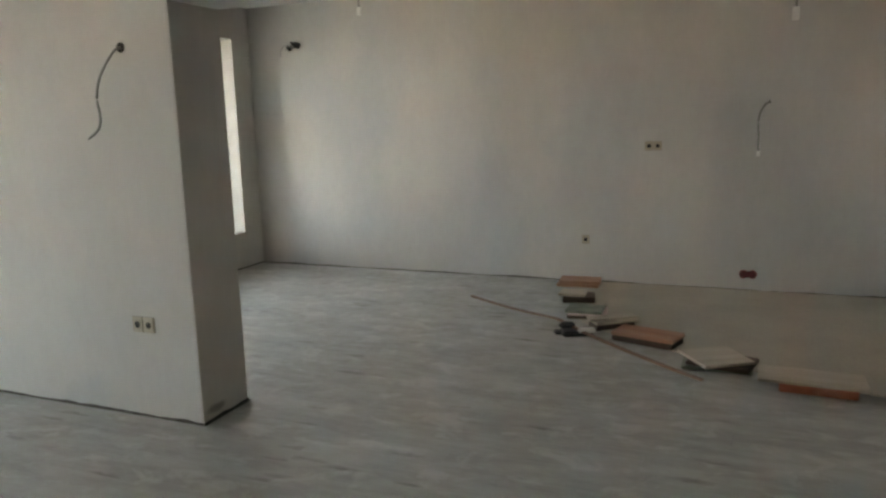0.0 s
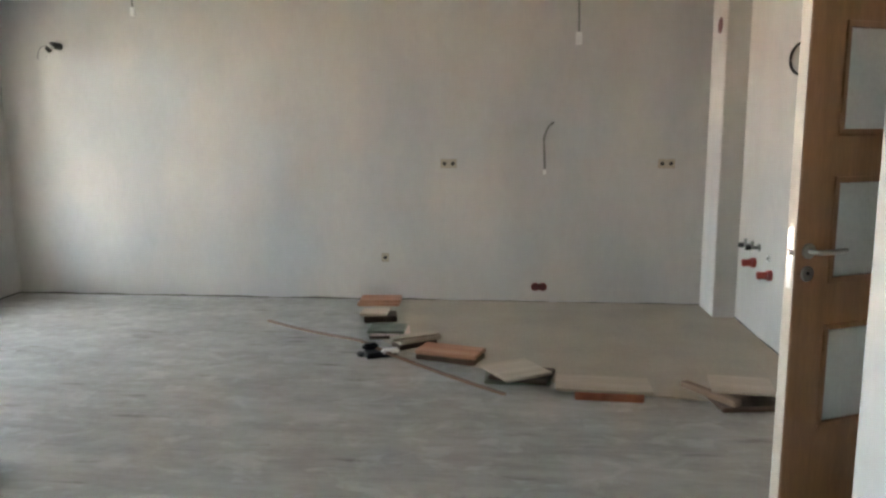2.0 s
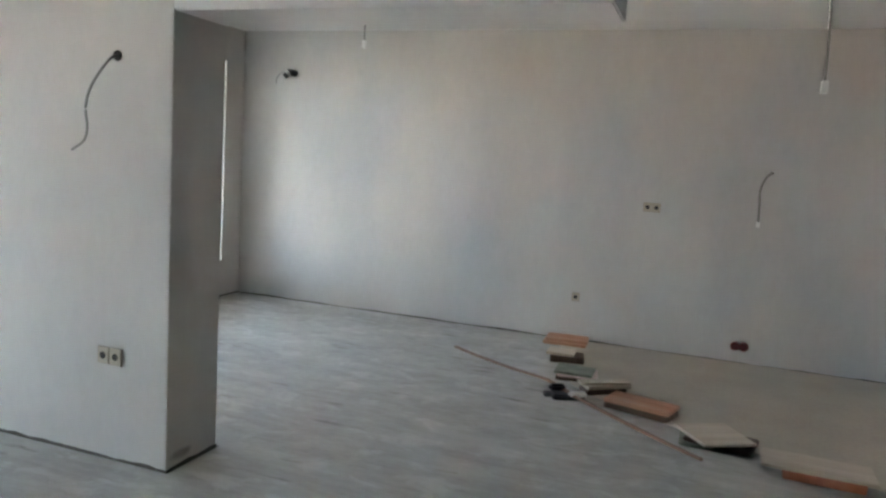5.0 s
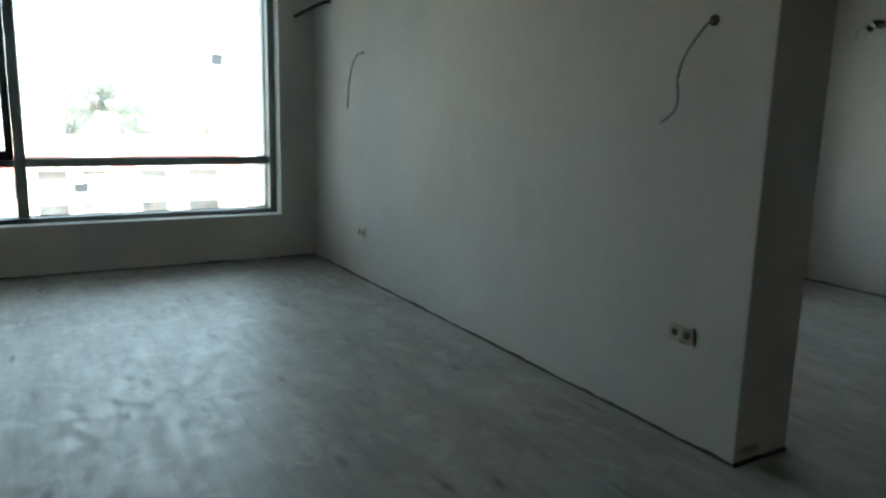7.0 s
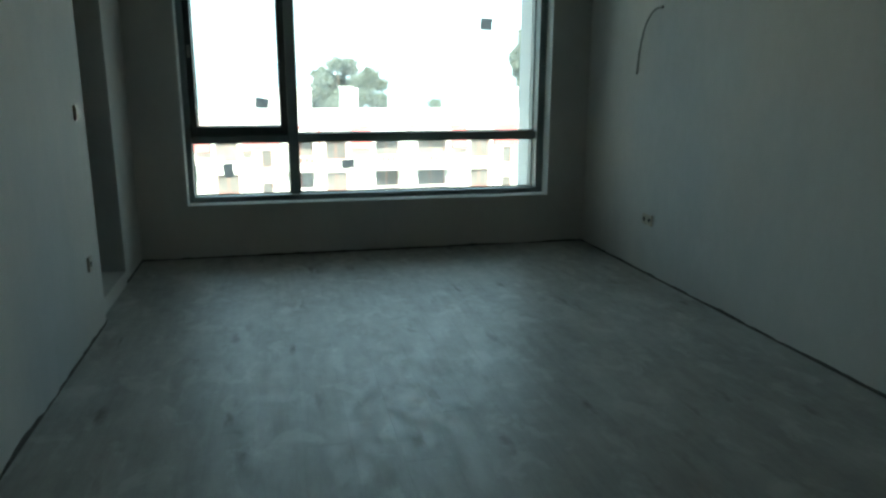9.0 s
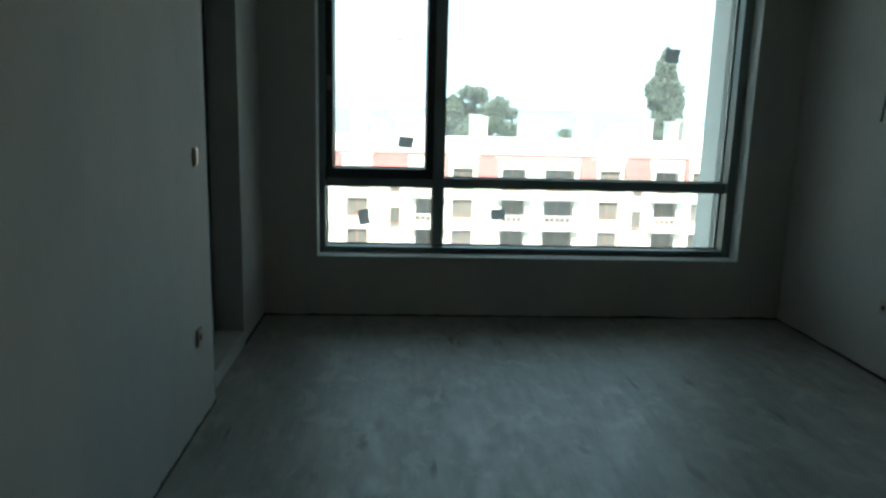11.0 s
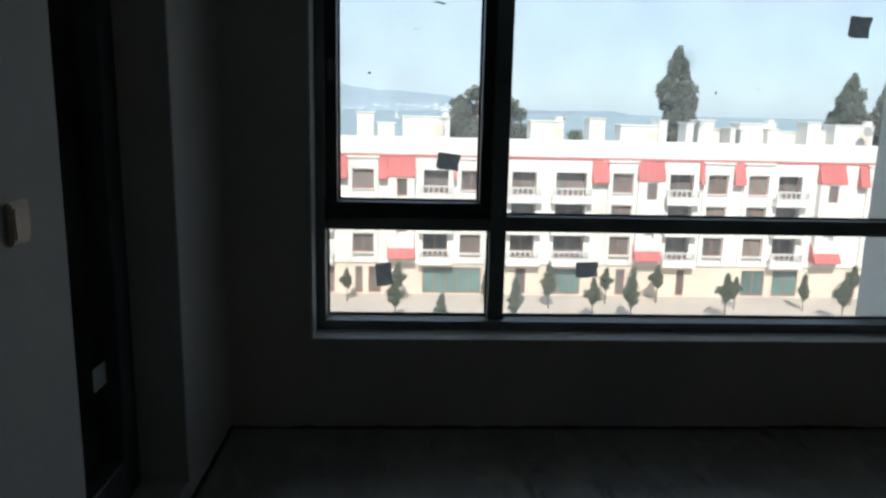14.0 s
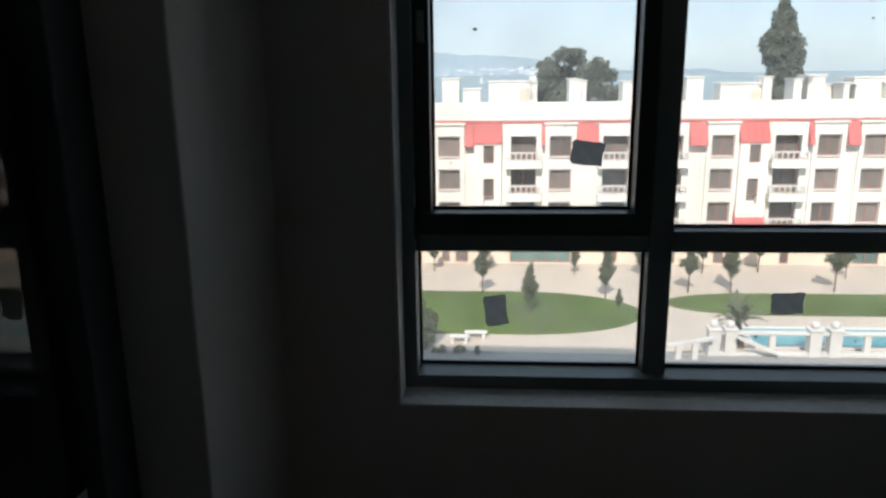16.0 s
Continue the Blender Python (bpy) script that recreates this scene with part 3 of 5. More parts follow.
part("top_band", box(0.004, -T / 2, LH, LW, T / 2, LH + 0.002), EDGE, door2)
for a, z, b, z1 in holes:
    lite = part("frosted_pane", box(a + 0.012, -0.004, z + 0.012, b - 0.012, 0.004, z1 - 0.012), FROST, door2, "frosted glass pane")
    for side in (-1, 1):
        y0, y1 = (-T / 2 - 0.004, -0.005) if side < 0 else (0.005, T / 2 + 0.004)
        for s in ((a - 0.006, z - 0.006, b + 0.006, z + 0.016), (a - 0.006, z1 - 0.016, b + 0.006, z1 + 0.006), (a - 0.006, z + 0.016, a + 0.016, z1 - 0.016), (b - 0.016, z + 0.016, b + 0.006, z1 - 0.016)):
            part("glazing_bead", box(s[0], y0, s[1], s[2], y1, s[3], 0.002), WOOD, lite)
for side in (-1, 1):
    y = side * T / 2
    rose = part("handle_rose", cyl((LW - 0.06, y, 1.053), (LW - 0.06, y + side * 0.009, 1.053), 0.027, seg=28), STEEL, door2, "round steel rose")
    tube([(LW - 0.06, y, 1.053), (LW - 0.06, y + side * 0.045, 1.053), (LW - 0.075, y + side * 0.052, 1.053), (LW - 0.12, y + side * 0.052, 1.052), (LW - 0.19, y + side * 0.05, 1.054)], 0.0095, "lever", STEEL, rose)
    plate = part("keyhole_rose", cyl((LW - 0.06, y, 0.970), (LW - 0.06, y + side * 0.007, 0.970), 0.027, seg=28), STEEL, door2, "round steel keyhole plate")
    part("keyhole", cyl((LW - 0.06, y + side * 0.0065, 0.972), (LW - 0.06, y + side * 0.008, 0.972), 0.007, seg=12), DARK, plate)
part("latch_plate", box(LW, -0.011, 0.92, LW + 0.0015, 0.011, 1.14, 0.0005), STEEL, door2, "steel latch plate")
part("latch", box(LW, -0.006, 1.04, LW + 0.012, 0.006, 1.06, 0.002), STEEL, door2)
for z in (0.25, 1.05, 1.82):
    part("hinge", cyl((-0.006, 0.02, z), (-0.006, 0.02, z + 0.09), 0.008, seg=12), STEEL, door2)
for b in ((3.49, 0, 3.53, 2.1), (4.35, 0, 4.39, 2.1), (3.53, 2.085, 4.35, 2.125)):
    tagged(link("trim_casing", box(XR - 0.012, b[0], b[1], XR + 0.3, b[2], b[3], 0.003), WOOD), "oak veneer door casing", "door casing", kind="structure")
# added panel right behind the opening, hidden by the leaf; stops light leaking in
tagged(link("wall_corridor", box(XR + 0.302, 3.2, -0.01, XR + 0.4, 4.7, CEIL), PLASTER), "unseen plain panel added to keep light out of the doorway", "wall", kind="structure")


# ---- sockets, switches, boxes ----
def socket(at, count, turn, label, kinds, name="wall_socket"):
    """A row of plates on a wall; turn swings them to face into the room."""
    t = thing(name, label, "switch" if name == "light_switch" else "socket", "wall sockets", at=Matrix.Translation(at) @ pose(0, 0, 0, 0, 0, turn))
    for i in range(count):
        x = (i - (count - 1) / 2) * 0.0735
        kind = kinds[i % len(kinds)]
        plate = part("cover_plate", box(x - 0.0365, -0.012, -0.0425, x + 0.0365, 0, 0.0425, 0.004, 2), SOCKET, t)
        if kind == "s":
            part("socket_well", cyl((x, -0.0135, 0), (x, -0.0105, 0), 0.0175, seg=24), DARK, plate, "flat dark disc for the shaded socket well")
            part("ring", cyl((x, -0.013, 0), (x, -0.0108, 0), 0.0245, seg=24), SOCKET, plate)
            for dx in (-0.0095, 0.0095):
                part("pin_hole", cyl((x + dx, -0.0142, 0), (x + dx, -0.0134, 0), 0.003, seg=8), GASKET, plate)
        elif kind == "r":
            part("rocker", box(x - 0.029, -0.016, -0.033, x + 0.029, -0.0105, 0.033, 0.003, 2), SOCKET, plate, "ivory rocker")
        elif kind == "d":
            part("data_insert", box(x - 0.022, -0.0125, -0.022, x + 0.022, -0.0105, 0.022, 0.002), STEEL, plate, "grey blank insert")
        elif kind == "o":
            part("open_box", cyl((x, -0.0135, 0), (x, -0.0105, 0), 0.027, seg=20), DARK, plate)
    return t


socket((-2.437, YP, 0.506), 2, 0, "ivory double socket on the plastered partition", "ss")
socket((-6.06, YP, 0.42), 2, 0, "ivory double socket low on the partition by the window", "ss")
socket((-0.917, YB, 0.392), 1, 0, "single ivory socket low on the kitchen wall", "s")
socket((-0.335, YB, 1.239), 2, 0, "double ivory socket at worktop height on the kitchen wall", "ss")
socket((1.54, YB, 1.236), 2, 0, "double ivory socket at worktop height near the pilaster", "ss")
socket((-5.41, YN, 0.437), 1, 180, "single ivory socket low beside the terrace door", "s")
socket((-5.47, YN, 1.27), 1, 180, "ivory light switch beside the terrace door", "r", "light_switch")
socket((-3.80, YN, 0.393), 3, 180, "triple socket plate with open wells low on the wall", "oso")


def round_box(at, turn, count, label, mat, r=0.037):
    t = thing("junction_box", label, "junction box", "flush junction boxes", at=Matrix.Translation(at) @ pose(0, 0, 0, 0, 0, turn))
    for i in range(count):
        x = (i - (count - 1) / 2) * 0.068
        bm = cyl((x, -0.006, 0), (x, 0.0, 0), r, seg=28)
        rim = part("rim", bm, mat, t)
        part("recess", cyl((x, -0.0075, 0), (x, -0.0055, 0), r * 0.9, seg=24), DARK_RED, rim)
    for i in range(count - 1):
        part("bridge", box(-0.02, -0.0085, -0.028, 0.02, -0.0, 0.028, 0.002), DARK_RED, t)
    return t


round_box((0.472, YB, 0.14), 0, 2, "open red double junction box low in the wall", RED)
round_box((1.873, 6.6, 2.34), -90, 1, "open dark red round junction box on the pilaster", DARK_RED, 0.062)

# ---- cables ----


def cable(name, label, points, r, mat, holed=None, face=(0, -1, 0), category="cable"):
    t = thing(name, label, category, "loose electric cables", at=Matrix.Translation(points[0]))
    o = Vector(points[0])
    tube([Vector(p) - o for p in points], r, "sheath", mat, t)
    if holed:
        f = Vector(face)
        part("wall_hole", cyl(-f * 0.004, f * 0.004, holed, seg=14), DARK, t, "flat dark disc for a shaded hole in the plaster")
    return t


cable("wall_cable", "grey cable hanging in a curve from a hole", [(-2.412, YP, 1.885), (-2.43, 2.965, 1.86), (-2.505, 2.945, 1.75), (-2.535, 2.94, 1.65), (-2.525, 2.94, 1.56), (-2.54, 2.935, 1.50), (-2.60, 2.925, 1.455)], 0.006, CABLE_GREY, 0.024)
cable("wall_cable", "thin pale cable curving down the partition", [(-6.057, YP, 1.965), (-6.125, 2.97, 1.945), (-6.225, 2.965, 1.85), (-6.29, 2.965, 1.69), (-6.32, 2.965, 1.50)], 0.0075, CABLE_GREY, 0.012)
pipe = cable("cable_sleeve", "black cable sleeve jutting out of the partition", [(-6.83, YP, 2.475), (-6.85, 2.89, 2.43), (-6.875, 2.78, 2.365), (-6.9, 2.68, 2.31)], 0.016, CABLE_DARK, 0.03)
cable("wall_cable", "grey cable end hanging from the kitchen wall", [(0.57, YB, 1.585), (0.53, 6.80, 1.55), (0.495, 6.79, 1.45), (0.5, 6.79, 1.32), (0.505, 6.79, 1.19)], 0.009, CABLE_GREY, 0.012)
tip = thing("cable_connector", "small white connector on the cable end", "connector", at=pose(0.505, 6.79, 1.165))
part("body", box(-0.014, -0.01, -0.02, 0.014, 0.01, 0.026, 0.003, 2), CONNECTOR, tip)
for (x, y, top, z, bend), lab in ((((0.60, 4.5), CEIL, 1.99, 0.05)[0] + (CEIL, 2.02, 0.05), "ceiling cable with a white screw connector hanging down"), ((-2.673, 5.9, CEIL, 2.46, 0.012), "short ceiling cable with a pale screw connector")):
    t = thing("pendant_cable", lab, "cable", "loose electric cables", at=pose(x, y, top))
    d = top - z
    tube([(-bend, 0, 0), (-bend * 0.5, 0.01, -d * 0.35), (-bend * 0.1, 0, -d * 0.7), (0, 0, -d)], 0.006, "sheath", CABLE_GREY, t)
    part("connector", box(-0.017, -0.012, -d - 0.06, 0.017, 0.012, -d + 0.005, 0.003, 2), CONNECTOR, t, "pale screw connector")
lampend = thing("wall_light_outlet", "black wall light outlet with loose bare wires", "wall outlet", at=pose(-3.905, YB, 2.305))
part("stub", cyl((0, 0, 0), (0.0, -0.11, 0.0), 0.034, 0.03, seg=16), CABLE_DARK, lampend)
part("collar", cyl((-0.004, -0.106, -0.006), (-0.02, -0.116, -0.024), 0.026, seg=16), CONNECTOR, lampend, "pale collar")
part("lampholder", cyl((-0.02, -0.114, -0.024), (-0.042, -0.124, -0.052), 0.031, 0.026, seg=16), CABLE_DARK, lampend, "black lampholder hanging askew")
tube([(-0.03, -0.115, -0.01), (-0.085, -0.12, -0.012), (-0.13, -0.12, -0.055), (-0.14, -0.118, -0.12)], 0.0035, "wire", CABLE_GREY, lampend)
tube([(-0.042, -0.122, -0.05), (-0.048, -0.122, -0.085), (-0.062, -0.12, -0.12)], 0.003, "wire", CABLE_LIGHT, lampend)
ring = thing("wall_cable", "black cable looped out of the white wall", "cable", "loose electric cables", at=pose(XR, 5.36, 1.95))
tube([(0, 0.0, 0.1), (-0.02, 0.035, 0.075), (-0.035, 0.055, 0.03), (-0.035, 0.055, -0.03), (-0.02, 0.035, -0.075), (0, 0.0, -0.1)], 0.009, "sheath", CABLE_DARK, ring)

# ---- water pipe stubs ----
for y, z, lab in ((6.07, 0.65, "cold"), (5.90, 0.655, "hot")):
    v = thing("angle_valve", "dull metal angle valve on the white wall", "valve", "kitchen water valves", at=pose(XR, y, z))
    part("flange", cyl((0, 0, 0), (-0.008, 0, 0), 0.03, seg=20), DULL_STEEL, v)
    part("body", cyl((-0.006, 0, 0), (-0.07, 0, 0), 0.014, seg=14), DULL_STEEL, v)
    part("outlet", cyl((-0.05, 0, -0.005), (-0.05, 0, 0.05), 0.011, seg=12), DULL_STEEL, v)
    part("knob", cyl((-0.066, 0, 0), (-0.1, 0, 0), 0.022, 0.018, seg=10), CABLE_DARK, v, "black knob")
for y, z, dy in ((5.98, 0.53, 0.02), (5.62, 0.50, 0.03)):
    v = thing("pipe_stub", "red plastic drain pipe stub capped on the wall", "pipe", "red pipe stubs", at=pose(XR, y, z))
    part("collar", cyl((0, 0, 0), (-0.03, 0, 0), 0.038, seg=20), RED, v)
    part("pipe", cyl((-0.02, 0, 0), (-0.075, dy, -0.006), 0.027, seg=20), RED, v)
    part("cap", cyl((-0.074, dy, -0.006), (-0.09, dy * 1.1, -0.008), 0.031, 0.022, seg=20), RED, v)
v = thing("pipe_stub", "small pale pipe outlet in the white wall", "pipe", at=pose(XR, 5.68, 0.61))
part("rim", cyl((0, 0, 0), (-0.012, 0, 0), 0.024, seg=18), CONNECTOR, v)
part("opening", cyl((-0.011, 0, 0), (-0.013, 0, 0), 0.014, seg=14), DARK, v)

# ---- the kitchen's bare floor, edged in a sweeping curve ----
bm = bmesh.new()
edge = []
ctrl = [Vector(p) for p in ((-1.0, 6.82), (-0.9, 6.1), (-0.7, 5.5), (-0.3, 5.12), (0.35, 4.76), (0.9, 4.53), (1.5, 4.42), (2.04, 4.39))]
for i in range(len(ctrl) - 1):
    p0, p1, p2, p3 = ctrl[max(i - 1, 0)], ctrl[i], ctrl[i + 1], ctrl[min(i + 2, len(ctrl) - 1)]
    for k in range(6):
        s = k / 6
        edge.append(0.5 * (2 * p1 + (p2 - p0) * s + (2 * p0 - 5 * p1 + 4 * p2 - p3) * s * s + (3 * p1 - p0 - 3 * p2 + p3) * s ** 3))
edge += [ctrl[-1], Vector((2.04, 6.39)), Vector((1.865, 6.39)), Vector((1.865, 6.82))]
face = bm.faces.new([bm.verts.new((p.x, p.y, 0.0)) for p in edge])
got = bmesh.ops.extrude_face_region(bm, geom=[face])
for e in got["geom"]:
    if isinstance(e, bmesh.types.BMVert):
        e.co.z += 0.005
tagged(link("floor_kitchen", bm, TILE), "bare beige kitchen floor edged in a curve", "floor", kind="structure")


# ---- boards and bricks weighing down the curved edge ----
def slab(w, d, h, worn=0.006, seed=0):
    """A board or tile on the ground plane, with worn edges and a slight warp."""
    bm = box(-w / 2, -d / 2, 0, w / 2, d / 2, h, min(worn, h * 0.3), 2)
    for v in bm.verts:
        k = noise.noise(Vector((v.co.x * 7 + seed * 3.1, v.co.y * 7, v.co.z * 3 + seed)))
        v.co += Vector((k * 0.006, noise.noise(v.co * 9 + Vector((seed, 4, 2))) * 0.006, 0))
    return bm


def stack(name, label, at, turn, layers):
    """layers: width, depth, height, shift x, shift y, turn, material, name, tilt."""
    t = thing(name, label, "stack", "stacks along the floor edge", at=pose(*at, 0, 0, turn))
    z = 0.0
    for i, (w, d, h, dx, dy, rz, mat, piece, tilt) in enumerate(layers):
        lift = abs(math.sin(radians(tilt))) * d / 2
        p = part(piece, slab(w, d, h, seed=i + at[0] * 5), mat, t)
        p.matrix_basis = pose(dx, dy, z + lift, tilt, 0, rz)
        z += h + 2 * lift
    return t


stack("wood_stack", "flat reddish wooden boards lying by the wall", (-0.94, 6.66, 0.0), 2, [(0.37, 0.24, 0.03, 0, 0, 0, ORANGE_WOOD, "board", 0), (0.36, 0.23, 0.025, 0.01, 0.005, 3, ORANGE_WOOD, "board", 0)])
stack("wood_stack", "pale board on a dark block", (-0.84, 6.07, 0.0), 4, [(0.26, 0.19, 0.055, 0.02, 0, 6, BROWN_SHADED, "block", 0), (0.22, 0.2, 0.02, -0.03, 0.01, -2, BOARD, "board", 0)])
stack("tile_stack", "green-grey tiles on a dark wooden board", (-0.67, 5.63, 0.0), 5, [(0.28, 0.24, 0.03, 0.0, 0, 0, BROWN_SHADED, "board", 0), (0.29, 0.25, 0.012, 0.01, 0.0, 4, PINK, "sheet", 0), (0.28, 0.24, 0.018, -0.01, 0.01, -3, GREEN, "tile", 0)])
stack("wood_stack", "narrow boards laid across dark offcuts", (-0.44, 5.37, 0.0), 34, [(0.3, 0.14, 0.04, 0.0, 0.0, 0, BROWN_SHADED, "offcut", 0), (0.34, 0.12, 0.022, 0.02, 0.0, 5, BOARD, "board", 3), (0.36, 0.09, 0.014, 0.0, 0.0, -2, BOARD, "board", 0)])
stack("wood_stack", "thick reddish grained boards stacked two high", (-0.16, 5.09, 0.0), -17, [(0.42, 0.2, 0.042, 0.0, 0, 0, BROWN_SHADED, "board", 0), (0.43, 0.21, 0.03, 0.0, 0.0, 1.5, ORANGE_WOOD, "board", 0)])
stack("tile_stack", "pale tile slanting over dark tiles", (0.29, 4.73, 0.0), -8, [(0.4, 0.25, 0.02, 0, 0, 8, GREEN, "tile", 0), (0.36, 0.27, 0.025, 0.03, 0.0, -6, BROWN_SHADED, "board", 0), (0.33, 0.33, 0.016, -0.01, 0.01, 40, BOARD, "tile", 0)])
stack("brick_stack", "orange brick under a pale board", (0.79, 4.485, 0.0), -3, [(0.38, 0.15, 0.05, 0.02, -0.03, 0, BRICK, "brick", 0), (0.54, 0.26, 0.016, -0.01, 0.02, 1, BOARD, "board", 0)])
stack("wood_stack", "dark and pale boards leaning together", (1.5, 4.46, 0.0), 8, [(0.36, 0.26, 0.03, 0.04, -0.05, 0, BROWN_SHADED, "board", 0), (0.38, 0.06, 0.035, -0.14, 0.0, -62, OFFCUT, "offcut", 0), (0.34, 0.24, 0.014, 0.05, 0.03, -14, BOARD, "board", 4)])
cl = thing("clamp", "black and white plastic clamp lying by the batten", "clamp", at=pose(-0.62, 5.13, 0.0, 0, 0, 25))
cl.scale = (1.35, 1.35, 1.3)
part("body", box(-0.1, -0.05, 0, 0.06, 0.03, 0.03, 0.008, 2), CABLE_DARK, cl)
part("jaw", box(-0.02, -0.058, 0.022, 0.07, -0.02, 0.045, 0.008, 2), CONNECTOR, cl, "white plastic jaw")
part("arm", box(-0.13, 0.0, 0.0, -0.085, 0.05, 0.02, 0.006, 2), CABLE_DARK, cl)
part("grip", box(-0.1, 0.02, 0.024, -0.02, 0.06, 0.06, 0.01, 2), CABLE_DARK, cl)
a, b = Vector((-1.725, 5.95, 0)), Vector((0.22, 4.43, 0))
bat = thing("batten", "long thin reddish wooden batten lying on the laminate", "batten", at=Matrix.Translation((a + b) / 2) @ pose(0, 0, 0.0, 0, 0, math.degrees(math.atan2(b.y - a.y, b.x - a.x))))
lng = (b - a).length
bm = bmesh.new()
N, prev = 24, None
for i in range(N + 1):
    u = -lng / 2 + lng * i / N
    lift, sway = 0.05 * max(0.0, 1 - abs(u + 0.1) / (lng / 2)) ** 1.6, 0.03 * math.exp(-((u + 0.15) / 0.3) ** 2)
    row = [bm.verts.new((u, sway + s * 0.012, lift + h)) for s, h in ((-1, 0), (1, 0), (1, 0.014), (-1, 0.014))]
    if prev:
        for k in range(4):
            bm.faces.new((prev[k], prev[(k + 1) % 4], row[(k + 1) % 4], row[k]))
    else:
        bm.faces.new(row[::-1])
    prev = row
bm.faces.new(prev)
part("strip", bm, BATTEN, bat)

# ---- outdoors ----
RENDER = material("cream_render", (0.78, 0.755, 0.71), 0.85, vary=0.05, scale=0.25, fine=3, bump=0.03, tint=(0.62, 0.55, 0.45), amount=0.3, spec=0.2)
STONE_BASE = material("sand_stone_cladding", (0.68, 0.585, 0.48), 0.85, vary=0.08, scale=0.5, fine=4, bump=0.05, spec=0.2)
ROOF_RED = material("red_roof_sheet", (0.56, 0.15, 0.14), 0.6, vary=0.12, scale=0.8, fine=6, piece=0.08, spec=0.2)
BROWN_FRAME = material("brown_window_frame", (0.33, 0.14, 0.1), 0.6, vary=0.1)
DARK_PANE = material("dim_window_pane", (0.17, 0.145, 0.13), 0.2, vary=0.3, scale=0.7, piece=0.4, bump=0)
SHOP_PANE = material("green_shop_glass", (0.12, 0.2, 0.185), 0.12, vary=0.3, scale=0.5, piece=0.3, bump=0)
PAVING = material("pink_beige_paving", (0.53, 0.455, 0.385), 0.9, vary=0.06, scale=0.15, fine=2.5, bump=0.03, tint=(0.46, 0.385, 0.32), amount=0.5, spec=0.2)
GREY_PAVING = material("grey_terrace_paving", (0.3, 0.29, 0.28), 0.9, vary=0.06, scale=0.3, fine=3, spec=0.2)
GRASS = material("lawn_grass", (0.085, 0.13, 0.035), 0.95, vary=0.18, scale=0.35, fine=5, bump=0.4, tint=(0.12, 0.14, 0.05), amount=0.6, depth=0.05, spec=0.1)
# sea, hills and town: distance haze is put into these pale base colours
SEA = material("sea_water", (0.27, 0.335, 0.35), 0.5, vary=0.1, scale=0.004, fine=0.05, bump=0.15, depth=0.3)
HILL = material("haze_tinted_hill", (0.28, 0.345, 0.39), 1.0, vary=0.08, scale=0.004, fine=0.05, bump=0, spec=0.0)
FAR_TOWN = material("haze_tinted_town", (0.6, 0.61, 0.62), 1.0, vary=0.1, scale=0.05, bump=0, spec=0.0)
WHITE_STONE = material("white_balustrade", (0.62, 0.6, 0.57), 0.7, vary=0.06, scale=2, fine=20)
POOL = material("turquoise_pool", (0.07, 0.32, 0.38), 0.15, vary=0.1, scale=0.6, bump=0.1)
BARK = material("bark", (0.13, 0.09, 0.06), 0.9, vary=0.2, scale=4)
LEAF = material("leaf_green", (0.16, 0.175, 0.11), 0.7, vary=0.25, scale=1.2, fine=8, tint=(0.16, 0.185, 0.105), amount=0.6, bump=0, spec=0.2)
# far tree leaves: green paled and greyed to carry distance haze
POPLAR_LEAF = material("hazed_poplar_leaf", (0.2, 0.222, 0.185), 0.75, vary=0.25, scale=0.7, fine=5, tint=(0.16, 0.18, 0.13), amount=0.6, bump=0, spec=0.2)
G = -16.0
for leafy in (LEAF, POPLAR_LEAF):
    ln, ll = leafy.node_tree.nodes, leafy.node_tree.links
    glow_through, leaf_mix = ln.new("ShaderNodeBsdfTranslucent"), ln.new("ShaderNodeMixShader")
    glow_through.inputs[0].default_value, leaf_mix.inputs[0].default_value = (0.13, 0.15, 0.1, 1), 0.4
    ll.new(ln["Principled BSDF"].outputs[0], leaf_mix.inputs[1]), ll.new(glow_through.outputs[0], leaf_mix.inputs[2])
    ll.new(leaf_mix.outputs[0], ln["Material Output"].inputs[0])

tagged(link("ground", box(-112, -1500, G - 0.5, 60, 1500, G), PAVING), "pink-beige paved promenade", "pavement", kind="structure")
tagged(link("sea", box(-4900, -4000, -18.2, -100, 4500, -17.6), SEA), "calm blue-grey sea reaching the horizon", "water", kind="structure")


def lawn(name, x0, x1, y0, y1, round_left, round_right):
    """A raised lawn with rounded ends."""
    pts, cx, rx = [], (x0 + x1) / 2, (x1 - x0) / 2
    for k in range(25):
        a = math.pi / 2 - math.pi * k / 24
        pts.append((cx + rx * math.sin(a), y1 - round_right + round_right * math.cos(a)))
    for k in range(25):
        a = -math.pi / 2 + math.pi * k / 24
        pts.append((cx + rx * math.sin(a), y0 + round_left - round_left * math.cos(a)))
    bm = bmesh.new()
    f = bm.faces.new([bm.verts.new((x, y, G)) for x, y in pts])
    for e in bmesh.ops.extrude_face_region(bm, geom=[f])["geom"]:
        if isinstance(e, bmesh.types.BMVert):
            e.co.z += 0.12
    return tagged(link(name, bm, GRASS), "mown green lawn with a rounded end", "lawn", kind="stuff")


lawn("lawn", -61.7, -52.0, -60, 10.8, 5, 9)
lawn("lawn", -61.7, -56.6, 13.2, 70, 7, 5)
tagged(link("pavement_terrace", box(-48.4, -60, G, -44, 60, G + 0.15), GREY_PAVING), "grey paved terrace edge", "pavement", kind="structure")

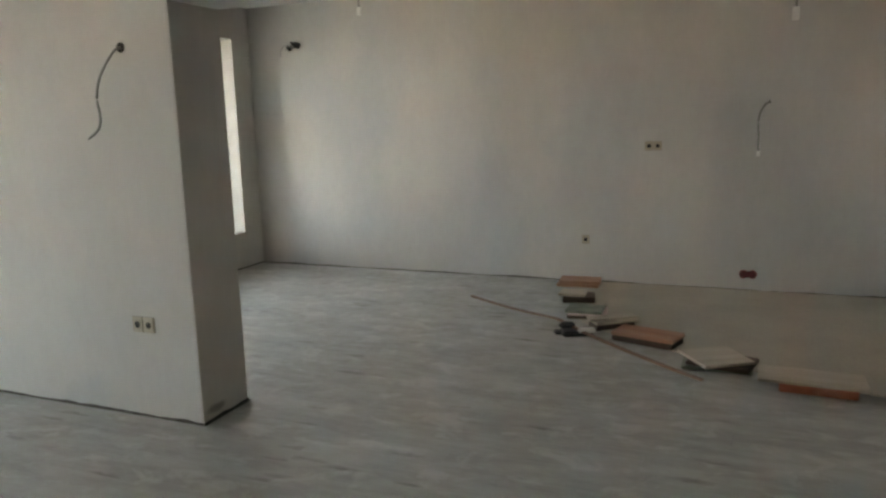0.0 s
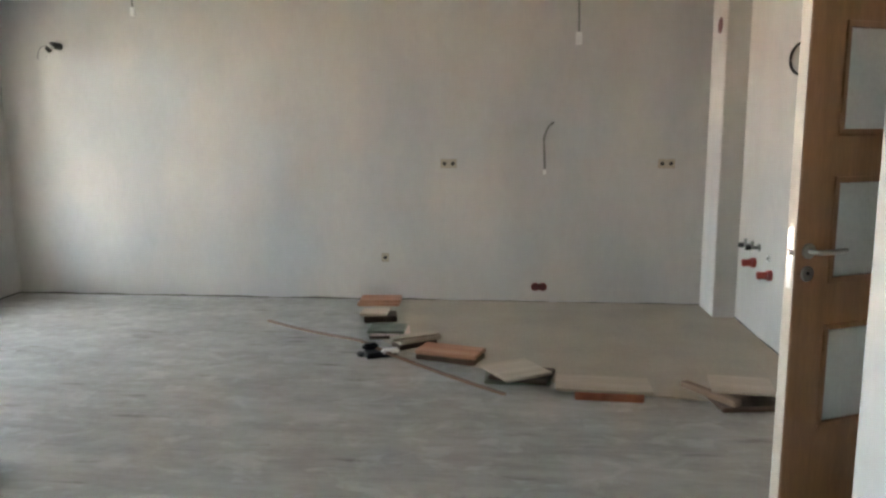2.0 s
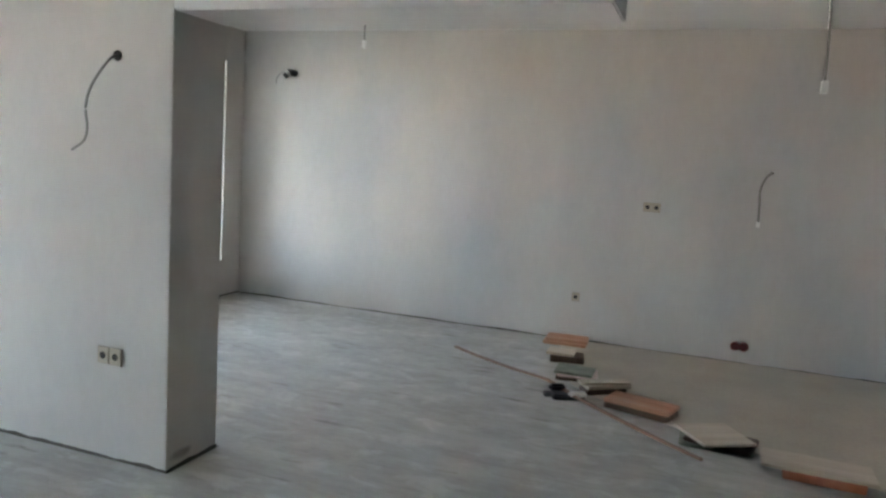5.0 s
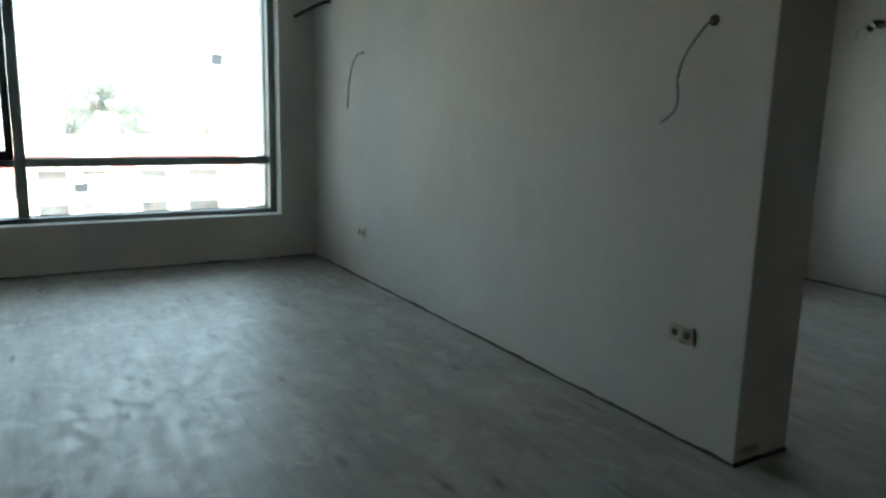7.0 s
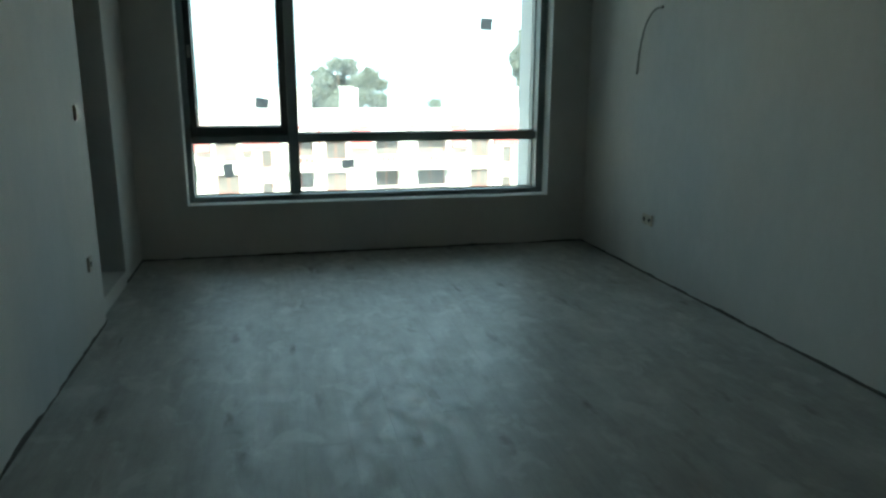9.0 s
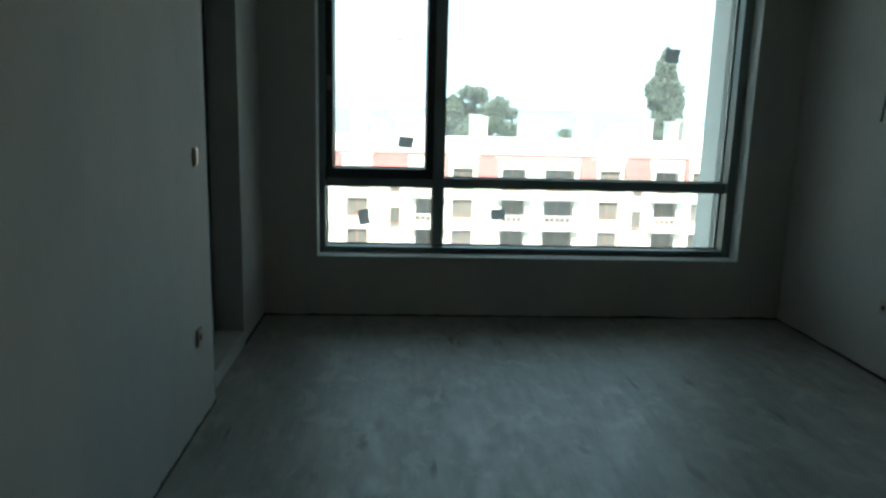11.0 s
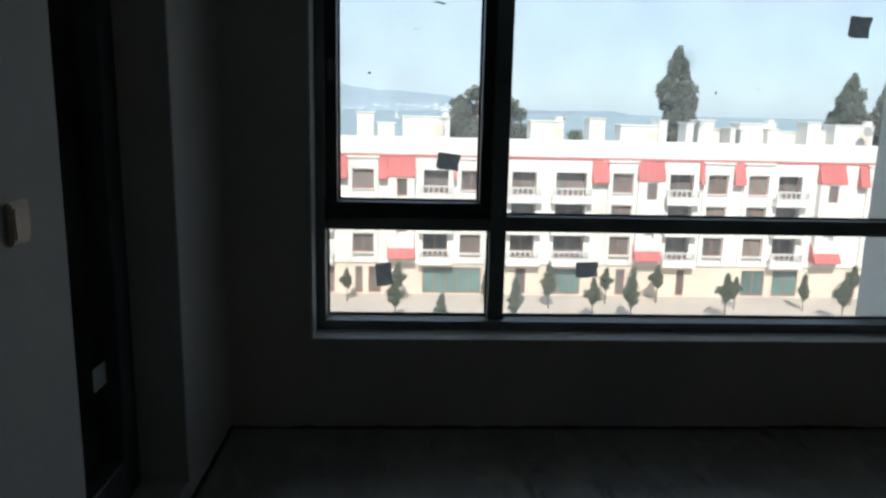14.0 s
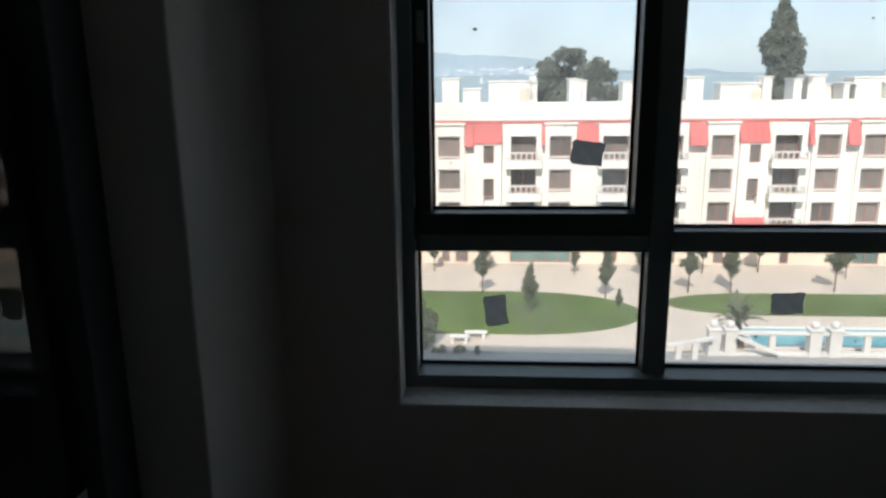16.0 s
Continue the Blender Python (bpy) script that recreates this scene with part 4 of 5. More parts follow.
# ---- the long apartment building ----
FX = -71.0
house = thing("apartment_building", "long cream apartment house with red mansard pieces", "building", at=pose(0, 0, 0))
COLUMNS = [("b", -30.2), ("w", -26.6), ("w", -22.8), ("b", -20.0), ("n", -16.2), ("w", -12.6), ("b", -8.6), ("w", -4.2), ("n", -0.6), ("b", 2.55), ("w", 5.85), ("b", 10.8), ("B", 15.25), ("w", 20.1), ("n", 22.75),
           ("b", 25.8), ("w", 29.2), ("w", 33.1), ("b", 36.3), ("n", 40.2), ("w", 45.1), ("w", 48.6), ("b", 52.4), ("n", 56.0), ("w", 59.4), ("b", 63.2), ("w", 67.0)]
WIDTH = {"w": 1.95, "n": 0.95, "b": 2.3, "B": 2.9}
SHOPS = [(-20, 4.0), (-12.0, 1.2), (-7.3, 0.8), (-4.6, 0.7), (-3.1, 1.2), (4.2, 5.6), (10.8, 1.0), (15.0, 3.2), (20.5, 0.9), (26.4, 0.8), (33.6, 2.3), (36.8, 2.5), (43.4, 1.1), (50, 3.0), (60, 3.0)]
SPAN = {"w": (-1.0, 0.72), "n": (-1.55, 0.05), "b": (-1.4, 0.8), "B": (-1.4, 0.8)}
ROWS_Z = (-4.95, -7.95, -10.95)
openings = []
for kind, y in COLUMNS:
    for z in ROWS_Z[:2] if kind == "n" else ROWS_Z:
        w, low, high = WIDTH[kind] / 2, *SPAN[kind]
        openings.append((y - w, z + low, y + w, z + high))
shops = [(y - w / 2, G + 0.1, y + w / 2, -13.35) for y, w in SHOPS]
wall("facade", "x", FX, -0.35, -36, 72, -12.75, -2.85, openings, RENDER, parent=house)
wall("ground_floor", "x", FX - 0.05, -0.35, -36, 72, G, -12.78, shops, STONE_BASE, parent=house)
part("core", box(-84, -36, G, FX - 1.4, 72, -2.8), RENDER, house)
part("floor_band", box(FX - 0.3, -36, -12.95, FX + 0.14, 72, -12.7, 0.03), RENDER, house)
for y in (-18.1, -6.4, 9.0, 18.3, 24.4, 31.6, 38.3, 46.7):
    part("pilaster_strip", box(FX - 0.02, y - 0.09, -12.7, FX + 0.1, y + 0.09, -2.85, 0.02), RENDER, house)


def mesh_of(name, bm, *mats):
    me = bpy.data.meshes.new(name)
    bmesh.ops.recalc_face_normals(bm, faces=bm.faces)
    bm.to_mesh(me)
    bm.free()
    for m in mats:
        me.materials.append(m)
    return me


def window_frame(w, h, bars):
    bm = bmesh.new()
    t = 0.09
    for b in ((-w / 2, 0, -w / 2 + t, h), (w / 2 - t, 0, w / 2, h), (-w / 2 + t, 0, w / 2 - t, t), (-w / 2 + t, h - t, w / 2 - t, h)):
        box(-0.05, b[0], b[1], 0.05, b[2], b[3], bm=bm)
    for k in range(1, bars):
        u = -w / 2 + w * k / bars
        box(-0.05, u - t / 2, t, 0.05, u + t / 2, h - t, bm=bm)
    return bm


shapes = {}
for kind, w in WIDTH.items():
    h = SPAN[kind][1] - SPAN[kind][0]
    shapes[kind] = (mesh_of("window", window_frame(w, h, 1 if kind == "n" else 2), BROWN_FRAME), mesh_of("pane", box(-0.02, -w / 2 + 0.05, 0.05, 0.0, w / 2 - 0.05, h - 0.05), DARK_PANE))
# balcony: slab, rail and turned balusters
bal = {}
balu = cyl((0.11, 0, 0.3), (0.11, 0, 0.52), 0.1, 0.05, seg=8)
cyl((0.11, 0, 0.52), (0.11, 0, 0.86), 0.05, 0.09, seg=8, bm=balu)
BALUSTER = mesh_of("baluster", balu, WHITE_STONE)
for kind in "bB":
    w = WIDTH[kind] + 0.7
    rail = bmesh.new()
    box(0.0, -w / 2, 0.86, 0.22, w / 2, 1.0, bm=rail)
    box(0.0, -w / 2, 0.1, 0.22, w / 2, 0.3, bm=rail)
    for e in (-1, 1):
        box(0.0, e * w / 2 - 0.12, 0.12, 0.22, e * w / 2 + 0.12, 0.86, bm=rail)
    bal[kind] = (mesh_of("rail", rail, WHITE_STONE), [-w / 2 + 0.3 + i * (w - 0.6) / (int(w / 0.5) - 1) for i in range(int(w / 0.5))], mesh_of("balcony", box(-1.0, -w / 2 - 0.1, -0.45, 0.3, w / 2 + 0.1, 0.1), RENDER))


def put(name, me, parent, m):
    ob = new(name, me)
    ob.parent = parent
    ob.matrix_basis = m
    return ob


for ci, (kind, y) in enumerate(COLUMNS):
    for z in ROWS_Z[:2] if kind == "n" else ROWS_Z:
        deep = 0.95 if kind in "bB" else (-0.52 if kind == "n" else 0.2)
        w = put("window", shapes[kind][0], house, pose(FX - deep, y, z + SPAN[kind][0]))
        put("pane", shapes[kind][1], w, pose(-0.01, 0, 0))
        if kind in "bB":
            s = put("balcony", bal[kind][2], house, pose(FX + 0.62, y, z - 1.55))
            put("rail", bal[kind][0], s, pose(0.05, 0, 0))
            for u in bal[kind][1]:
                put("baluster", BALUSTER, s, pose(0.05, u, 0))
        elif kind == "w":
            part("window_sill", box(FX + 0.1, y - 1.05, z - 1.1, FX + 0.36, y + 1.05, z - 1.0), WHITE_STONE, house)


for k, y in COLUMNS:
    if k == "w":
        for s in (-1, 1):
            part("bay_pier", box(FX + 0.002, y + s * 1.0 - 0.02 if s > 0 else y - 1.4, -12.68, FX + 0.26, y + 1.4 if s > 0 else y - 0.98, -3.0, 0.02), RENDER, house)
        for z in (-3.55, -6.6, -9.6):
            part("bay_panel", box(FX + 0.002, y - 0.98, z - 0.55 if z > -4 else z - 0.5, FX + 0.24, y + 0.98, z + 0.45, 0.02), RENDER, house)
        part("dormer_cap", box(FX - 0.1, y - 1.5, -3.1, FX + 0.42, y + 1.5, -2.92, 0.02), RENDER, house)


def mansard(y0, y1, z0, z1, out=0.75):
    """A red sheet-covered slope, standing seams on it."""
    bm = bmesh.new()
    a, b = FX + out, FX + 0.06
    v = [bm.verts.new(p) for p in ((FX + 0.003, y0, z0), (a, y0, z0), (a, y0, z0 + 0.08), (b, y0, z1), (FX + 0.003, y0, z1))]
    u = [bm.verts.new((p.co.x, y1, p.co.z)) for p in v]
    bm.faces.new(v), bm.faces.new(u[::-1])
    for i in range(5):
        bm.faces.new((v[i], v[(i + 1) % 5], u[(i + 1) % 5], u[i]))
    n = max(1, int((y1 - y0) / 0.6))
    for i in range(n + 1):
        y = min(max(y0 + (y1 - y0) * i / n, y0 + 0.03), y1 - 0.03)
        m = Matrix.Translation(((a + b) / 2 + 0.02, y, (z0 + z1) / 2 + 0.06)) @ pose(0, 0, 0, 0, math.degrees(math.atan2(b - a, z1 - z0 - 0.08)), 0)
        q = bmesh.ops.create_cube(bm, size=1, matrix=m @ Matrix.Diagonal((0.05, 0.04, math.hypot(a - b, z1 - z0) * 0.97, 1)))
    return part("roof_slope", bm, ROOF_RED, house, "red sheet-metal roof slope")


for k, y in COLUMNS:
    if k == "n":
        for u0, u1 in ((y - 1.3, y - 0.475), (y + 0.475, y + 1.15)):
            part("bay_pier", box(FX + 0.002, u0, -12.68, FX + 0.74, u1, -4.76, 0.02), RENDER, house)
        for z0, z1 in ((-4.9, -4.76), (-7.9, -6.5), (-12.68, -10.25)):
            part("bay_panel", box(FX + 0.002, y - 0.473, z0, FX + 0.735, y + 0.473, z1), RENDER, house)
        for k2, y2 in COLUMNS:
            if k2 == "w" and 0 < y2 - y < 5 and y2 - 1.425 - (y + 1.22) > 0.2:
                mansard(max(y + 1.22, y2 - 2.3), y2 - 1.425, -5.0, -2.95)
            if k2 == "w" and 0 < y - y2 < 5 and y - 1.37 - (y2 + 1.425) > 0.2:
                mansard(y2 + 1.425, min(y - 1.37, y2 + 2.3), -5.0, -2.95)
ordered = sorted((y - WIDTH[k] / 2 - 0.45, y + WIDTH[k] / 2 + 0.45, k) for k, y in COLUMNS)
for (a0, a1, k0), (b0, b1, k1) in zip(ordered, ordered[1:]):
    if k1 != "n" and k0 != "n" and b0 - a1 > 0.25 and not (k0 in "bB" and k1 in "bB"):
        mansard(a1, b0, -5.0, -2.95)
for k, y in COLUMNS:
    if k == "n":
        mansard(y - 1.35, y + 1.2, -4.75, -2.95, 0.85)
        mansard(y - 1.35, y + 1.2, -12.3, -10.5, 1.35)
part("cornice", box(FX - 0.4, -36, -2.95, FX + 0.12, 72, -2.8, 0.03), ROOF_RED, house, "red cornice line")
part("parapet", box(FX - 1.0, -36, -2.8, FX - 0.7, 72, -1.15, 0.04), RENDER, house)
# roof rooms and chimneys: y, width, height, setback
for y, w, h, back in ((-27, 4, 1.6, 3), (-21, 1.4, 2.2, 2), (-16, 4.4, 1.5, 3), (-9.6, 1.3, 1.9, 2.2), (-4.15, 1.6, 2.05, 2.4), (-2.2, 1.6, 1.1, 2.4), (1.6, 4.5, 1.75, 2.8), (7.2, 1.1, 1.9, 1.8), (8.0, 0.9, 1.7, 3.6), (13.2, 3.2, 1.6, 2.6), (17.9, 1.5, 1.95, 2.0),
                      (22.5, 4.2, 1.35, 2.8), (24.4, 0.8, 1.9, 2.4), (26.7, 0.7, 1.7, 1.5), (28.0, 1.0, 2.0, 1.6), (29.2, 0.9, 2.0, 3.0), (30.2, 2.2, 1.1, 4.2), (31.0, 0.5, 1.3, 1.7), (31.9, 0.4, 1.2, 1.6), (37.2, 2.4, 1.0, 4.0), (41.0, 1.8, 1.2, 4.2), (33.9, 3.6, 1.75, 2.8), (35.0, 1.0, 1.3, 1.8), (39.0, 1.3, 2.0, 1.8), (43.5, 3.9, 1.8, 2.6), (49, 1.3, 2.1, 2), (53.5, 4.5, 1.7, 3), (60, 1.4, 2.2, 2), (65, 4, 1.6, 3)):
    x = FX - back
    z1 = -1.15 + h
    room = part("roof_room", box(x - 2.2, y - w / 2, -2.8, x, y + w / 2, z1, 0.04), RENDER, house)
    part("coping", box(x - 2.3, y - w / 2 - 0.1, z1, x + 0.1, y + w / 2 + 0.1, z1 + 0.12, 0.02), RENDER, room)
    if w > 3:
        part("roof_door", box(x, y + 0.6, -2.6, x + 0.03, y + 1.5, z1 - 0.55), STONE_BASE, room)
        part("chimney", box(x - 0.9, y + w / 2 - 0.7, z1, x - 0.2, y + w / 2 - 0.1, z1 + 0.5, 0.03), RENDER, room)
for (y0, z0, y1, z1) in shops:
    w, h = y1 - y0, z1 - z0
    bars = max(1, round(w / 1.2))
    f = part("shop_window" if w > 2 else "shop_door", window_frame(w, h, bars), BROWN_FRAME, house)
    f.matrix_basis = pose(FX - 0.22, (y0 + y1) / 2, z0)
    part("pane", box(-0.02, -w / 2 + 0.05, 0.05, 0.0, w / 2 - 0.05, h - 0.05), SHOP_PANE if w > 2 else DARK_PANE, f)
for y in (3.2, 27.5, 47.0):
    aer = part("aerial", cyl((FX - 1.5, y, -1.2), (FX - 1.5, y, 0.9), 0.035, seg=6), DULL_STEEL, house)
    for k in range(4):
        part("aerial_rod", cyl((FX - 1.5, y - 0.4, 0.3 + k * 0.16), (FX - 1.5, y + 0.4, 0.3 + k * 0.16), 0.02, seg=5), DULL_STEEL, aer)
dish = cyl((FX - 1.3, 44.0, 0.1), (FX - 1.18, 44.0, 0.16), 0.42, 0.5, seg=18)
part("satellite_dish", dish, GREY_PAVING, house)


# ---- trees ----
def leaf_mesh(name, blobs, count, size, seed, mat, flat=0.5):
    """Many small bent leaf sprays strewn through the blobs (centre, radii), denser towards the skin."""
    r = random.Random(seed)
    verts, faces = [], []
    total = sum(b[1][0] * b[1][1] * b[1][2] for b in blobs)
    for c, rad in blobs:
        n = max(8, int(count * rad[0] * rad[1] * rad[2] / total))
        for _ in range(n):
            d = Vector((r.gauss(0, 1), r.gauss(0, 1), r.gauss(0, 1))).normalized()
            k = r.random() ** 0.4 * (0.9 + 0.3 * noise.noise(d * 2.3 + Vector(c)))
            p = Vector(c) + Vector((d.x * rad[0], d.y * rad[1], d.z * rad[2])) * k
            q = Euler((r.uniform(0, 6.3), r.uniform(0, 6.3), r.uniform(0, 6.3))).to_matrix()
            s = size * r.uniform(0.5, 1.25)
            o = len(verts)
            for x, y, z in ((-1, 0, 0), (0, -flat, 0.25), (1, 0, 0), (0, flat, 0.25)):
                verts.append(p + q @ (Vector((x, y, z)) * s))
            faces += [(o, o + 1, o + 2), (o, o + 2, o + 3)]
    me = bpy.data.meshes.new(name)
    me.from_pydata(verts, [], faces)
    me.materials.append(mat)
    return me


def tree(label, trunk_h, r, blobs, count, size, seed, mat, at, category="tree", group=""):
    t = thing("tree", label, category, group, at=at)
    bm = cyl((0, 0, 0), (0.03, 0.02, trunk_h), r, r * 0.55, seg=9)
    rr = random.Random(seed)
    for c, rad in blobs[:7]:
        cyl((0.03, 0.02, trunk_h * 0.75), Vector(c) - Vector((0, 0, rad[2] * 0.3)), r * 0.4, r * 0.12, seg=6, bm=bm)
    part("trunk", bm, BARK, t)
    ob = new("crown", leaf_mesh("crown", blobs, count, size, seed, mat))
    ob.parent = t
    return t


rr = random.Random(7)


def young_blobs(seed, h, w, low):
    r = random.Random(seed)
    out = []
    for k in range(14):
        s = (k + 0.3) / 14
        wd = w * min(0.55 + 1.9 * s, 1.35 * (1.04 - s) + 0.12) * r.uniform(0.8, 1.05)
        out.append(((r.uniform(-0.2, 0.2) * wd, r.uniform(-0.2, 0.2) * wd, low + (h - low) * s), (wd * 0.55, wd * 0.55, (h - low) * 0.12)))
    return out


YOUNG = [tree("young round-topped street tree on the promenade", 1.9, 0.07, young_blobs(1, 3.9, 1.2, 1.7), 2400, 0.11, 1, LEAF, pose(-61.3, -1.0, G), group="young promenade trees"),
         tree("young narrow street tree in the lawn", 1.2, 0.06, young_blobs(2, 3.9, 1.15, 1.2), 2400, 0.11, 2, LEAF, pose(-56.4, 2.6, G + 0.1), group="young promenade trees"),
         tree("young loose-crowned street tree on the promenade", 1.6, 0.06, young_blobs(3, 4.5, 1.25, 1.4), 1700, 0.12, 3, LEAF, pose(-60.3, 8.7, G), group="young promenade trees")]
for i, (x, y, k, s) in enumerate(((-67.5, -0.8, 0, 1.0), (-68.2, -5.5, 0, 0.8), (-62.2, 15.6, 0, 1.0), (-62.1, 18.9, 2, 1.1), (-66.4, 12.7, 1, 1.1), (-68.0, 18.3, 0, 0.9), (-68.6, 23.3, 0, 0.95), (-62.8, 27.3, 0, 1.1), (-66.2, 36.1, 2, 0.8), (-68.4, 42.0, 0, 1.0),
                                  (-57.5, 9.3, 1, 0.45), (-62.5, 37.5, 0, 1.0), (-62.5, 47, 1, 1.1), (-61.5, -12, 0, 1.0), (-67.5, -14, 1, 1.0), (-66.6, 29.9, 0, 0.8), (-67.2, 7.0, 2, 0.7))):
    c = copy_thing(YOUNG[k], pose(x, y, G, 0, 0, i * 67))
    c.scale = (s, s, s)


def poplar_blobs(seed, h, w, z0):
    r = random.Random(seed)
    out = []
    for k in range(64):
        s = (k + 0.5) / 64
        wide = w * min(0.1 + 1.25 * s, 1.0, ((1.01 - s) / 0.33) ** 0.62)
        out.append(((r.uniform(-0.24, 0.24) * wide, r.uniform(-0.3, 0.3) * wide - 1.1 * max(0.0, s - 0.55), z0 + (h - z0) * s), (wide * 0.42, wide * 0.42, (h - z0) * 0.06)))
    return out


P1 = tree("tall dark poplar behind the apartment house", 12, 0.4, poplar_blobs(5, 25.6, 4.3, 6), 26000, 0.32, 5, POPLAR_LEAF, pose(-95, 33.6, G - 0.4), group="poplars behind the houses")
copy_thing(P1, pose(-95, 55.6, G - 3.2, 0, 0, 130))
copy_thing(P1, pose(-96, 61.2, G - 4.2, 0, 0, 220))
big = []
while len(big) < 60:
    p = Vector((rr.uniform(-1, 1), rr.uniform(-1, 1), rr.uniform(-1, 1)))
    if p.length < 1:
        big.append(((p.x * 3.6, p.y * 4.7, 15.2 + p.z * 4.4), (rr.uniform(0.9, 1.7), rr.uniform(0.9, 1.7), rr.uniform(0.8, 1.4))))
tree("broad leafy tree rising behind the roofs", 11, 0.45, big, 34000, 0.26, 11, POPLAR_LEAF, pose(-95, 9.1, G), group="trees behind the houses")
low = [((rr.uniform(-1.0, 1.0), rr.uniform(-1.2, 1.2), rr.uniform(12.2, 14.8)), (1.1, 1.1, 0.9)) for _ in range(8)]
tree("small dark tree top behind the roofs", 10, 0.3, low, 1800, 0.22, 12, LEAF, pose(-95, 20.2, G), group="trees behind the houses")

# ---- balustrade, pool and palm ----
BX = -48.6
bal_thing = thing("balustrade", "white stone balustrade with ball-topped pillars", "balustrade", at=pose(0, 0, 0))
part("plinth", box(BX - 0.25, 14.0, G, BX + 0.25, 45, G + 0.35, 0.03), WHITE_STONE, bal_thing)
part("handrail", box(BX - 0.22, 14.0, G + 1.5, BX + 0.22, 45, G + 1.68, 0.03), WHITE_STONE, bal_thing)
for y in (13.6, 14.6, 19.7, 20.9, 27.0, 28.2, 35, 36.2):
    pil = part("pillar", box(BX - 0.36, y - 0.36, G, BX + 0.36, y + 0.36, G + 1.8, 0.03), WHITE_STONE, bal_thing)
    part("cap", box(BX - 0.44, y - 0.44, G + 1.8, BX + 0.44, y + 0.44, G + 1.93, 0.03), WHITE_STONE, pil)
    ball = bmesh.new()
    bmesh.ops.create_uvsphere(ball, u_segments=14, v_segments=9, radius=0.26, matrix=Matrix.Translation((BX, y, G + 2.14)))
    part("ball", ball, WHITE_STONE, pil, smooth=True)
for y in (17.2, 22.9, 25.0, 30.4, 32.6):
    part("post", box(BX - 0.12, y - 0.2, G + 0.35, BX + 0.12, y + 0.2, G + 1.5, 0.03), WHITE_STONE, bal_thing)
for i, (y0, z0, y1, z1) in enumerate(((13.4, 1.5, 10.2, 0.9), (14.8, 1.6, 17.4, 0.5))):
    bm = bmesh.new()
    box(BX + 0.65, -0.5, -0.09, BX + 0.95, 0.5, 0.09, bm=bm)
    ln = math.hypot(y1 - y0, z1 - z0)
    for v in bm.verts:
        v.co.y *= ln
    ob = part("stair_rail", bm, WHITE_STONE, bal_thing)
    ob.matrix_basis = Matrix.Translation((0, (y0 + y1) / 2, G + (z0 + z1) / 2)) @ pose(0, 0, 0, math.degrees(math.atan2(z1 - z0, y1 - y0)), 0, 0)
for y in (10.3, 11.3, 12.3):
    part("post", box(BX + 0.65, y - 0.18, G, BX + 0.95, y + 0.18, G + 0.85 + (y - 10.2) * 0.19, 0.03), WHITE_STONE, bal_thing)
tagged(link("swimming_pool", box(-53.6, 17.0, G, -50.2, 45, G + 0.06), POOL), "turquoise swimming pool behind the balustrade", "pool", kind="structure")
for b in ((-53.9, 16.7, -53.6, 45.3), (-50.2, 16.7, -49.9, 45.3), (-53.6, 16.7, -50.2, 17.0)):
    tagged(link("trim_pool", box(b[0], b[1], G, b[2], b[3], G + 0.16, 0.03), WHITE_STONE), "white stone pool edge", "pool edge", kind="structure")
palm = thing("palm", "small palm with arching fronds by the balustrade", "palm", at=pose(-50.2, 15.8, G))
part("trunk", cyl((0, 0, 0), (0.1, -0.25, 1.7), 0.3, 0.2, seg=10), BARK, palm)
for i in range(26):
    a, up = i * 2.399, 0.35 + 0.6 * ((i * 7) % 10) / 10
    bm, last, lastp = bmesh.new(), None, None
    for k in range(9):
        s = k / 8
        p = Vector((0.1 + math.cos(a) * 2.1 * s * (1.15 - up * 0.75), -0.25 + math.sin(a) * 2.1 * s * (1.15 - up * 0.75), 1.6 + 3.4 * s * up + 0.7 * s - 1.5 * s * s))
        side = Vector((-math.sin(a), math.cos(a), 0)) * 0.2 * math.sin(math.pi * min(1, 0.1 + s * 0.9)) + Vector((0, 0, -0.08))
        row = [bm.verts.new(p + side), bm.verts.new(p), bm.verts.new(p - Vector((side.x, side.y, -side.z)))]
        if last:
            if k % 2:
                bm.faces.new((last[0], last[1], row[1], row[0])), bm.faces.new((last[1], last[2], row[2], row[1]))
            else:
                bm.faces.new((last[1], row[1], row[0])), bm.faces.new((last[1], row[2], row[1]))
        last = row
    part("frond", bm, LEAF, palm)
for x, y, w in ((-51.2, -1.3, 1.5), (-50.4, -2.4, 1.3)):
    t = thing("bench", "white slab bench on the path", "bench", "benches by the lawn", at=pose(x, y, G))
    part("seat", box(-0.25, -w / 2, 0.4, 0.25, w / 2, 0.5, 0.02), WHITE_STONE, t)
    for s in (-1, 1):
        part("foot", box(-0.2, s * w * 0.35 - 0.1, 0, 0.2, s * w * 0.35 + 0.1, 0.4), WHITE_STONE, t)
shrub = [((0, 0, 0.8), (0.9, 0.9, 0.9)), ((0.2, 0.3, 1.9), (0.7, 0.7, 0.9)), ((0, -0.2, 2.8), (0.45, 0.45, 0.7))]
tree("dark cypress-like shrub by the path", 0.6, 0.08, shrub, 1200, 0.13, 21, LEAF, pose(-49.6, -4.6, G), "shrub", "shrubs")
rsh = random.Random(9)
hedge = [((rsh.uniform(-0.3, 0.3), -5.4 + k * 0.45 + rsh.uniform(-0.3, 0.3), 0.25), (0.28, rsh.uniform(0.15, 0.4), rsh.uniform(0.15, 0.35))) for k in range(10)]
tree("low sparse shrubs along the terrace edge", 0.2, 0.03, hedge, 900, 0.08, 22, LEAF, pose(-48.0, 0.5, G + 0.15), "shrub", "shrubs")

